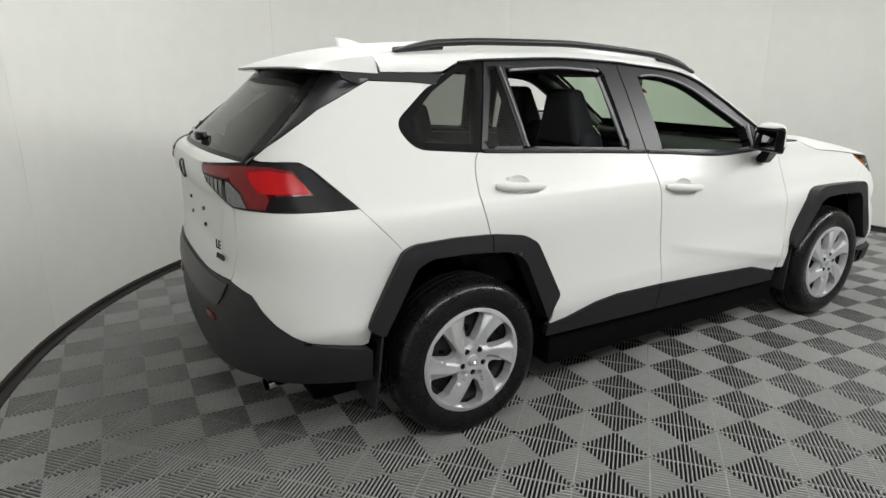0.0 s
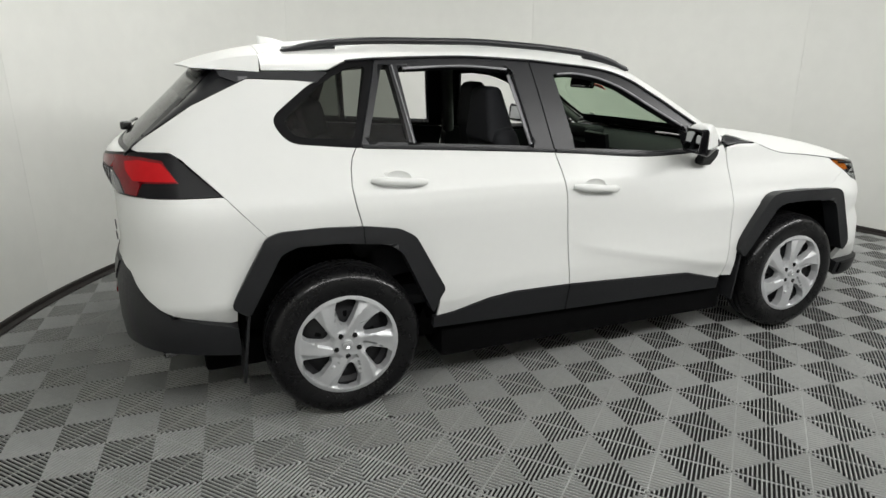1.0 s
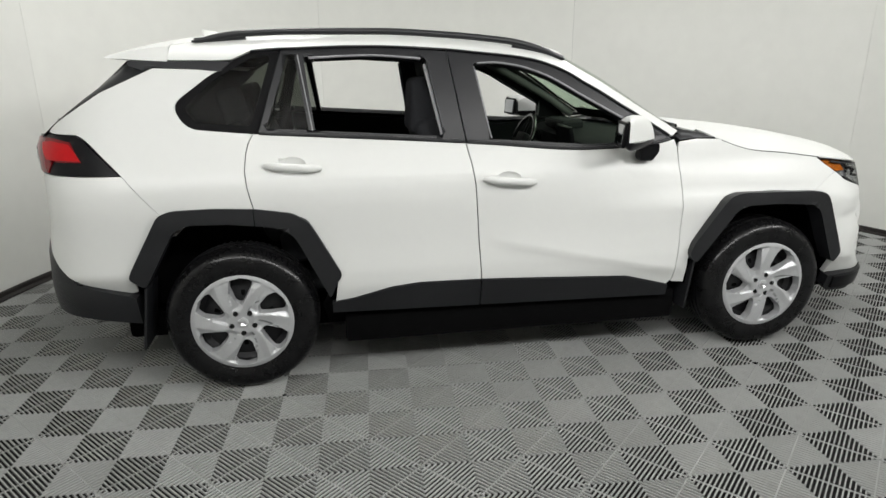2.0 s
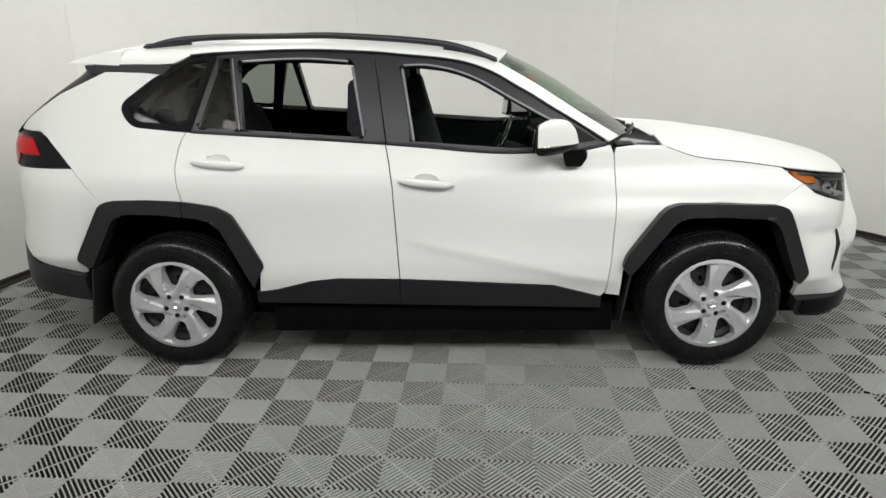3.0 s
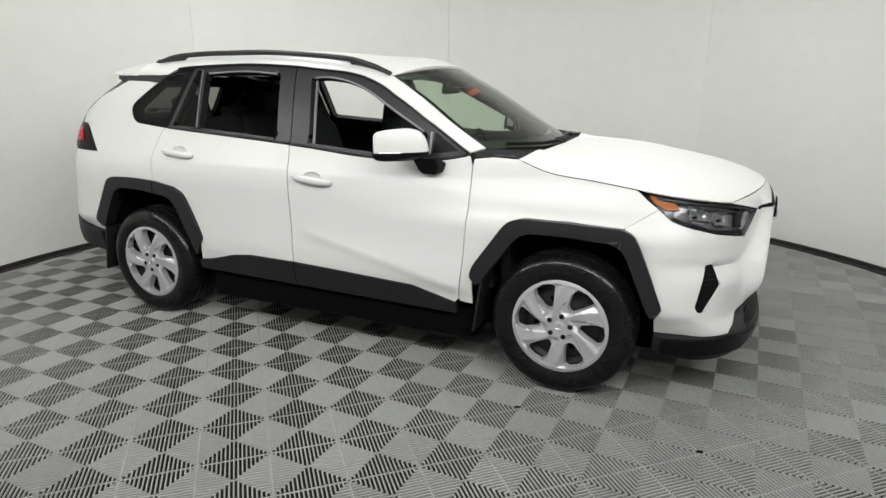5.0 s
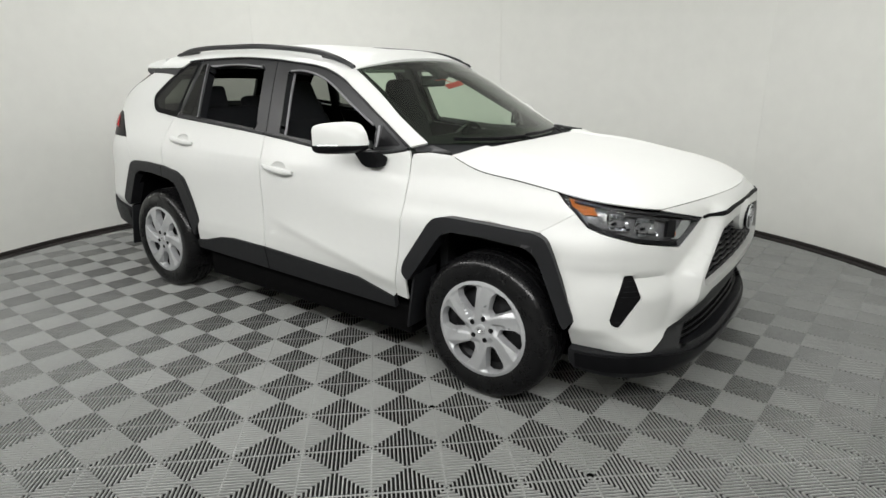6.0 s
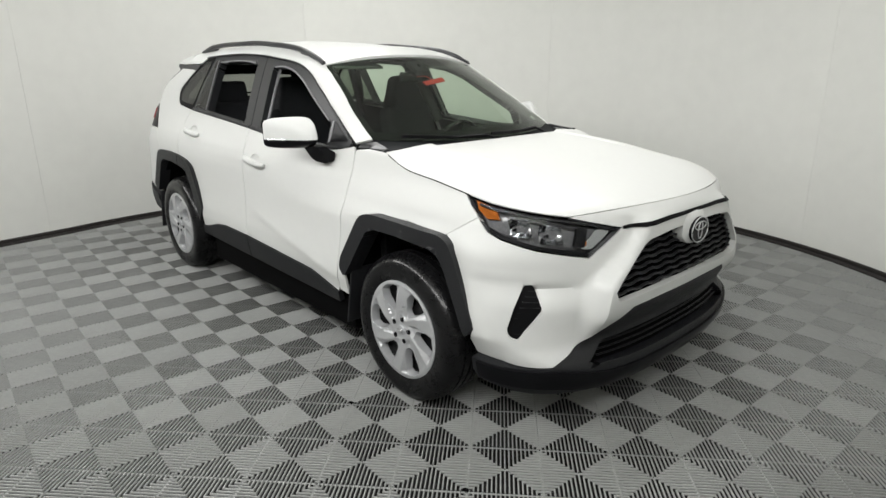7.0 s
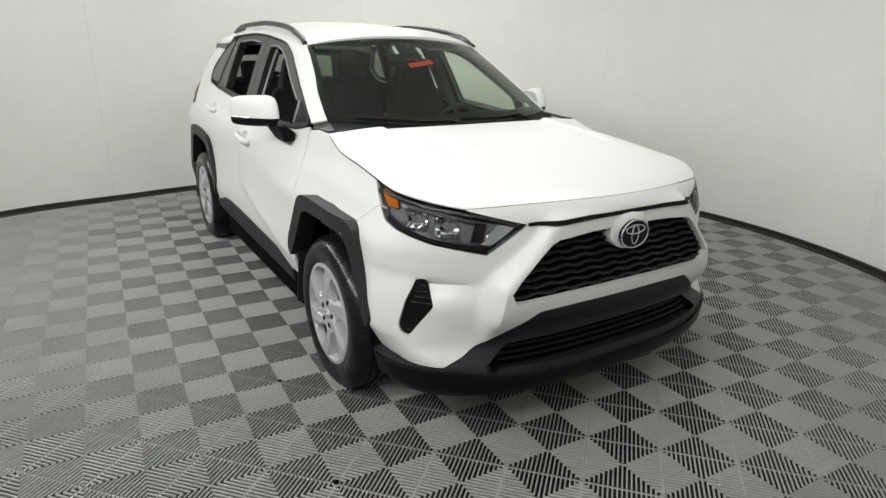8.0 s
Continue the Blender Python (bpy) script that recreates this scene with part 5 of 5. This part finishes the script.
front_seat(-0.37, 0.0)
front_seat(0.37, 0.25)
bench = slab("rear_seat", (0.50, 1.34, 0.18), Matrix.Translation((-0.92, 0, 0.66)) @ pose(0, 0, 0, 0, -8, 0), CLOTH, car, "black cloth rear bench seat", bevel=0.05, seg=4)
for y in (-0.40, 0.40):
    slab("backrest", (0.15, 0.64, 0.60), Matrix.Translation((-1.26, y * 0.83, 0.95)) @ pose(0, 0, 0, 0, -22, 0), CLOTH, bench, "", bevel=0.05, seg=4)
    slab("headrest", (0.10, 0.26, 0.17), Matrix.Translation((-1.365, y, 1.305)) @ pose(0, 0, 0, 0, -14, 0), CLOTH, bench, "", bevel=0.04, seg=4)
slab("headrest", (0.09, 0.22, 0.10), Matrix.Translation((-1.36, 0, 1.26)) @ pose(0, 0, 0, 0, -14, 0), CLOTH, bench, "", bevel=0.03, seg=4)

bm = bmesh.new()
rows = []
for j in range(17):
    y = -0.74 + 1.48 * j / 16
    e = 0.06 * (1 - (y / 0.74) ** 2)
    rows.append([bm.verts.new((x, y, z)) for x, z in ((1.0 + e, 1.085), (0.80 + e, 1.095), (0.62 + e * 0.5, 1.080), (0.56, 1.04), (0.58, 0.93), (0.54, 0.88), (0.60, 0.70), (0.95, 0.60))])
for a, b in zip(rows, rows[1:]):
    for k in range(7):
        bm.faces.new([a[k], a[k + 1], b[k + 1], b[k]])
for r in (rows[0], rows[-1]):
    bm.faces.new(r)
dash = part("dashboard", bm, CABIN, car, "black dashboard", angle=40)
slab("touch_screen", (0.03, 0.235, 0.14), Matrix.Translation((0.535, 0.0, 1.055)) @ pose(0, 0, 0, 0, -12, 0), DULLBLACK, dash, "dark touch screen", bevel=0.008)
slab("instrument_hood", (0.16, 0.34, 0.07), Matrix.Translation((0.66, 0.37, 1.10)), CABIN, dash, "instrument hood", bevel=0.03, seg=3)
tube("dash_trim", [(0.565, y, 0.985) for y in np.linspace(-0.70, -0.14, 6)], 0.007, CHROME, dash, "silver dash trim", n=6)
for y in (-0.60, 0.62):
    slab("air_vent", (0.02, 0.10, 0.06), Matrix.Translation((0.562, y, 1.0)), GLOSSBLACK, dash, "air vent", bevel=0.006)
wheel_m = Matrix.Translation((0.36, 0.37, 0.985)) @ pose(0, 0, 0, 0, -66, 0)
tube_ring = [wheel_m @ Vector((0.185 * math.cos(t), 0.185 * math.sin(t), 0)) for t in np.linspace(0, math.tau, 40, endpoint=False)]
steer = tube("steering_wheel", tube_ring, 0.014, GLOSSBLACK, car, "black steering wheel", n=8, closed=True)
slab("wheel_hub", (0.13, 0.16, 0.05), wheel_m, CABIN, steer, "", bevel=0.02)
for a in (0, 180, 270):
    t = radians(a + 90)
    tube("spoke", [wheel_m @ Vector((0.05 * math.cos(t), 0.05 * math.sin(t), 0)), wheel_m @ Vector((0.18 * math.cos(t), 0.18 * math.sin(t), 0))], 0.016, CABIN, steer, n=6, squash=0.6)
tube("steering_column", [(0.38, 0.37, 0.975), (0.65, 0.37, 0.90)], 0.04, CABIN, car, "steering column shroud", n=10)
slab("centre_console", (0.85, 0.22, 0.26), Matrix.Translation((0.15, 0, 0.64)), CABIN, car, "dark centre console", bevel=0.04, seg=3)
slab("inside_mirror", (0.035, 0.23, 0.065), Matrix.Translation((0.395, 0.0, 1.435)) @ pose(0, 0, 0, 0, 10, 0), GLOSSBLACK, car, "black inside mirror", bevel=0.014, seg=3)
tube("mirror_stalk", [(0.40, 0.0, 1.45), (0.44, 0.0, 1.515)], 0.012, CABIN, car, "mirror stalk", n=8)
slab("sensor_box", (0.12, 0.11, 0.035), Matrix.Translation((0.425, 0.0, 1.490)) @ pose(0, 0, 0, 0, 30, 0), CABIN, car, "dark sensor housing", bevel=0.012)
for y in (-0.36, 0.36):
    slab("sun_visor", (0.17, 0.34, 0.018), Matrix.Translation((0.25, y, 1.515)) @ pose(0, 0, 0, 0, 14, 0), CABINGREY, car, "grey sun visor", bevel=0.008)
tag = slab("paper_tag", (0.04, 0.15, 0.005), Matrix.Translation((0.53, 0.036, 1.414)) @ pose(0, 0, 0, 10, 34, 4), TAG, None, "red card tag hung on the inside mirror", bevel=0.001, seg=1)
tagged(tag, category="tag")
tube("tag_loop", [(0.515, 0.03, 1.424), (0.47, 0.02, 1.445), (0.415, 0.0, 1.440)], 0.003, TAG, tag, n=5)

# ---- the room ----
A0, A1 = -8.0, 214.0


def flare(a):
    """How far the wall opens outwards towards its free end."""
    return 0.24 * smoothstep((a - 194) / 22)


SEAMS = [A0, 25.0, 68.5, 112.0, 155.0, 198.0, A1]
wall = tagged(new("wall_round"), "smooth off-white painted curved booth wall", kind="structure")
for a0, a1 in zip(SEAMS, SEAMS[1:]):
    bm = bmesh.new()
    k = max(4, int((a1 - a0) / 2))
    rows = []
    for i in range(k + 1):
        a = radians(a0 + 0.012 + (a1 - a0 - 0.024) * i / k)
        rows.append([bm.verts.new((ROOM_C[0] + (r + flare(math.degrees(a))) * math.cos(a), ROOM_C[1] + (r + flare(math.degrees(a))) * math.sin(a), z)) for r, z in ((ROOM_R, 0.0), (ROOM_R, ROOM_H), (ROOM_R + 0.06, ROOM_H), (ROOM_R + 0.06, 0.0))])
    for a, b in zip(rows, rows[1:]):
        for j in range(4):
            bm.faces.new([a[j], a[(j + 1) % 4], b[(j + 1) % 4], b[j]])
    bm.faces.new(rows[0])
    bm.faces.new(list(reversed(rows[-1])))
    part("panel", bm, WALL, wall, angle=40)


def arc_strip(name, prof, material, label):
    bm = bmesh.new()
    rows = []
    for i in range(121):
        a = radians(A0 + (A1 - A0) * i / 120)
        rows.append([bm.verts.new((ROOM_C[0] + (r + flare(math.degrees(a))) * math.cos(a), ROOM_C[1] + (r + flare(math.degrees(a))) * math.sin(a), z)) for r, z in prof])
    for a, b in zip(rows, rows[1:]):
        for j in range(len(prof)):
            bm.faces.new([a[j], a[(j + 1) % len(prof)], b[(j + 1) % len(prof)], b[j]])
    bm.faces.new(rows[0])
    bm.faces.new(list(reversed(rows[-1])))
    return tagged(part(name, bm, material, None, label, angle=40), kind="structure")


arc_strip("baseboard", [(ROOM_R - 0.012, 0.0), (ROOM_R - 0.012, 0.040), (ROOM_R - 0.004, 0.046), (ROOM_R - 0.0005, 0.046), (ROOM_R - 0.0005, 0.0)], BLACKTRIM, "black base trim along the curved wall")
arc_strip("trim", [(ROOM_R - 0.055, -0.004), (ROOM_R - 0.055, 0.010), (ROOM_R - 0.040, 0.014), (ROOM_R - 0.014, 0.014), (ROOM_R - 0.014, -0.004)], BLACKTRIM, "black edge strip of the floor")

# plain walls that close the open side behind the walk
ex, ey = ROOM_C[0] + ROOM_R * math.cos(radians(A0)), ROOM_C[1] + ROOM_R * math.sin(radians(A0))
wx, wy = ROOM_C[0] + (ROOM_R + flare(A1)) * math.cos(radians(A1)), ROOM_C[1] + (ROOM_R + flare(A1)) * math.sin(radians(A1))
FAR_Y, EAST_X, WEST_X = -5.6, 5.3, -4.6


def straight_wall(name, p, q):
    p, q = Vector((*p, 0)), Vector((*q, 0))
    d = (q - p).normalized()
    nrm = Vector((d.y, -d.x, 0)) * 0.06
    bm = bmesh.new()
    vs = [bm.verts.new(v + Vector((0, 0, z))) for z in (0, ROOM_H) for v in (p, q, q + nrm, p + nrm)]
    for f in ((0, 1, 2, 3), (4, 5, 6, 7), (0, 1, 5, 4), (1, 2, 6, 5), (2, 3, 7, 6), (3, 0, 4, 7)):
        bm.faces.new([vs[k] for k in f])
    return tagged(part(name, bm, WALL, None, "plain off-white wall", smooth=False), kind="structure")


straight_wall("wall_east_return", (EAST_X, ey), (ex + 0.06, ey))
straight_wall("wall_east", (EAST_X, FAR_Y), (EAST_X, ey))
straight_wall("wall_south", (WEST_X, FAR_Y), (EAST_X, FAR_Y))
straight_wall("wall_west", (WEST_X, wy), (WEST_X, FAR_Y))
straight_wall("wall_west_return", (wx - 0.05, wy), (WEST_X, wy))
ceiling = tagged(slab("ceiling", (11.0, 11.0, 0.10), Matrix.Translation((0.4, -1.0, ROOM_H + 0.052)), CEIL, None, "plain pale ceiling", bevel=0.0), kind="structure")


# assumed fixture for an added lamp, always out of view
def light_panel(m, flat):
    fixture = tagged(slab("light_panel", (1.86, 0.66, 0.06), Matrix.Translation((0, 0, 0.040)), CEIL, None, "assumed flat light panel out of view, added to light the booth", bevel=0.008), category="light panel", group="light panels round the booth")
    slab("diffuser", (1.80, 0.60, 0.010), Matrix.Translation((0, 0, 0.005)), GLOW, fixture, "glowing diffuser", bevel=0.003)
    for x in (-0.7, 0.7):
        tube("hanger", [(x, 0, 0.06), (x, 0, 0.30)] if flat else [(x, 0.29, 0.05), (x, 0.46, 0.12)], 0.012, CEIL, fixture, "hanger rod", n=8)
    fixture.matrix_world = m


for m in LAMP_POSES:
    light_panel(m, m[2][2] > 0.99)

# ---- the floor: ribbed plastic tiles, ribs crossing in each quarter ----
TILE_S, TILE_A, TILE_O = 0.401, radians(-2.75), (0.0655, -0.0513)
floor = tagged(slab("floor", (12.0, 12.0, 0.10), Matrix.Translation((0.4, -1.0, -0.0725)), TILEBASE, None, "grey ribbed plastic tile floor", bevel=0.0), kind="structure")


def rib_tile():
    """Verts and faces of one tile with its middle at the origin: slanted ribs in four quarters, set square round the middle."""
    verts, faces = [], []
    h, pitch, w, top, low = TILE_S / 2, 0.01625, 0.0088, 0.0, -0.0085

    def strip(p0, p1, q0, q1, zt=top, crown=True):
        k = len(verts)
        prof = ((0.0, low), (0.0, -0.0030), (0.10, -0.0010), (0.32, -0.0001), (0.68, -0.0001), (0.90, -0.0010), (1.0, -0.0030), (1.0, low)) if crown else ((0.0, low), (0.0, zt), (1.0, zt), (1.0, low))
        for t, z in prof:
            for p, q in ((p0, q0), (p1, q1)):
                verts.append((p[0] + (q[0] - p[0]) * t, p[1] + (q[1] - p[1]) * t, z))
        for i in range(len(prof) - 1):
            a = k + 2 * i
            faces.append((a, a + 1, a + 3, a + 2))

    edge = 0.0002
    for sx in (1, -1):
        for sy in (1, -1):
            n = int(2 * h / (pitch * math.sqrt(2)))
            step = 2 * (h - edge) / n
            for i in range(n):
                c0 = edge + step * i + step * 0.33
                c1 = c0 + step * 0.34

                def ends(c):
                    lo, hi = edge, h - edge
                    if c <= hi:
                        a, b = (max(c, lo), lo), (lo, max(c, lo))
                    else:
                        a, b = (hi, c - hi), (c - hi, hi)
                    return (a[0] * sx, a[1] * sy), (b[0] * sx, b[1] * sy)
                (p0, p1), (q0, q1) = ends(c0), ends(c1)
                for side in (0, 1):
                    # each rib breaks at the fold across the middle of its quarter
                    def upto(p, q):
                        k = 0.5 - 0.0016 / max(0.004, math.hypot(q[0] - p[0], q[1] - p[1]))
                        return (p[0] + (q[0] - p[0]) * k, p[1] + (q[1] - p[1]) * k)
                    if side == 0:
                        a0, a1, b0, b1 = p0, upto(p0, p1), q0, upto(q0, q1)
                    else:
                        a0, a1, b0, b1 = upto(p1, p0), p1, upto(q1, q0), q1
                    if sx * sy > 0:
                        strip(a0, a1, b0, b1)
                    else:
                        strip(a1, a0, b1, b0)
    for s in (1, -1):
        d = 0.0026
        strip((-h + 0.004 - d, (-h + 0.004 + d) * s), (h - 0.004 - d, (h - 0.004 + d) * s), (-h + 0.004 + d, (-h + 0.004 - d) * s), (h - 0.004 + d, (h - 0.004 - d) * s), -0.0060, False)
    return verts, faces


tv, tf = rib_tile()
tile_mesh = bpy.data.meshes.new("tile")
tile_mesh.from_pydata(tv, [], tf)
tile_mesh.shade_smooth()
tile_mesh.set_sharp_from_angle(angle=radians(50))
tile_mesh.materials.append(TILE)
spots = []
for i in range(-16, 17):
    for j in range(-16, 17):
        # tile middles stand on the corners where the ribs close into squares
        u, v = (i + 0.5) * TILE_S, j * TILE_S
        x = TILE_O[0] + u * math.cos(TILE_A) - v * math.sin(TILE_A)
        y = TILE_O[1] + u * math.sin(TILE_A) + v * math.cos(TILE_A)
        r = math.hypot(x - ROOM_C[0], y - ROOM_C[1])
        if r < ROOM_R + 0.2 or (y < -1.0 and -4.5 < x < 5.2 and y > -5.5):
            spots.append((x, y, r))
spots.sort(key=lambda p: math.hypot((p[0] - 0.5) * 0.75, p[1] + 1.3))
rest_v, rest_f = [], []
ca, sa = math.cos(TILE_A), math.sin(TILE_A)
for k, (x, y, r) in enumerate(spots):
    if k < 300:
        t = new("tile", tile_mesh)
        t.parent = floor
        t.matrix_world = pose(x, y, 0, 0, 0, math.degrees(TILE_A))
    else:
        b = len(rest_v)
        rest_v += [(x + ca * p[0] - sa * p[1], y + sa * p[0] + ca * p[1], p[2]) for p in tv]
        rest_f += [tuple(b + q for q in f) for f in tf]
me = bpy.data.meshes.new("outer_tiles")
me.from_pydata(rest_v, [], rest_f)
me.shade_smooth()
me.set_sharp_from_angle(angle=radians(50))
me.materials.append(TILE)
outer = new("outer_tiles", me)
outer.parent = floor
outer["kind"] = "stuff"

# specks of dirt on the tiles
random.seed(5)
for x, y, r in ((-1.18, -0.992, 0.010), (1.213, -1.110, 0.014), (2.013, -1.148, 0.015)):
    bm = bmesh.new()
    bmesh.ops.create_icosphere(bm, subdivisions=2, radius=r)
    for v in bm.verts:
        k = 0.75 + 0.5 * random.random()
        v.co = Vector((v.co.x * k, v.co.y * k * 0.7, max(0.0, v.co.z * 0.25)))
    speck = tagged(part("dirt_speck", bm, UNDER, None, "small dark speck of dirt on the tiles"), category="dirt")
    speck.matrix_world = pose(x, y, 0.0)
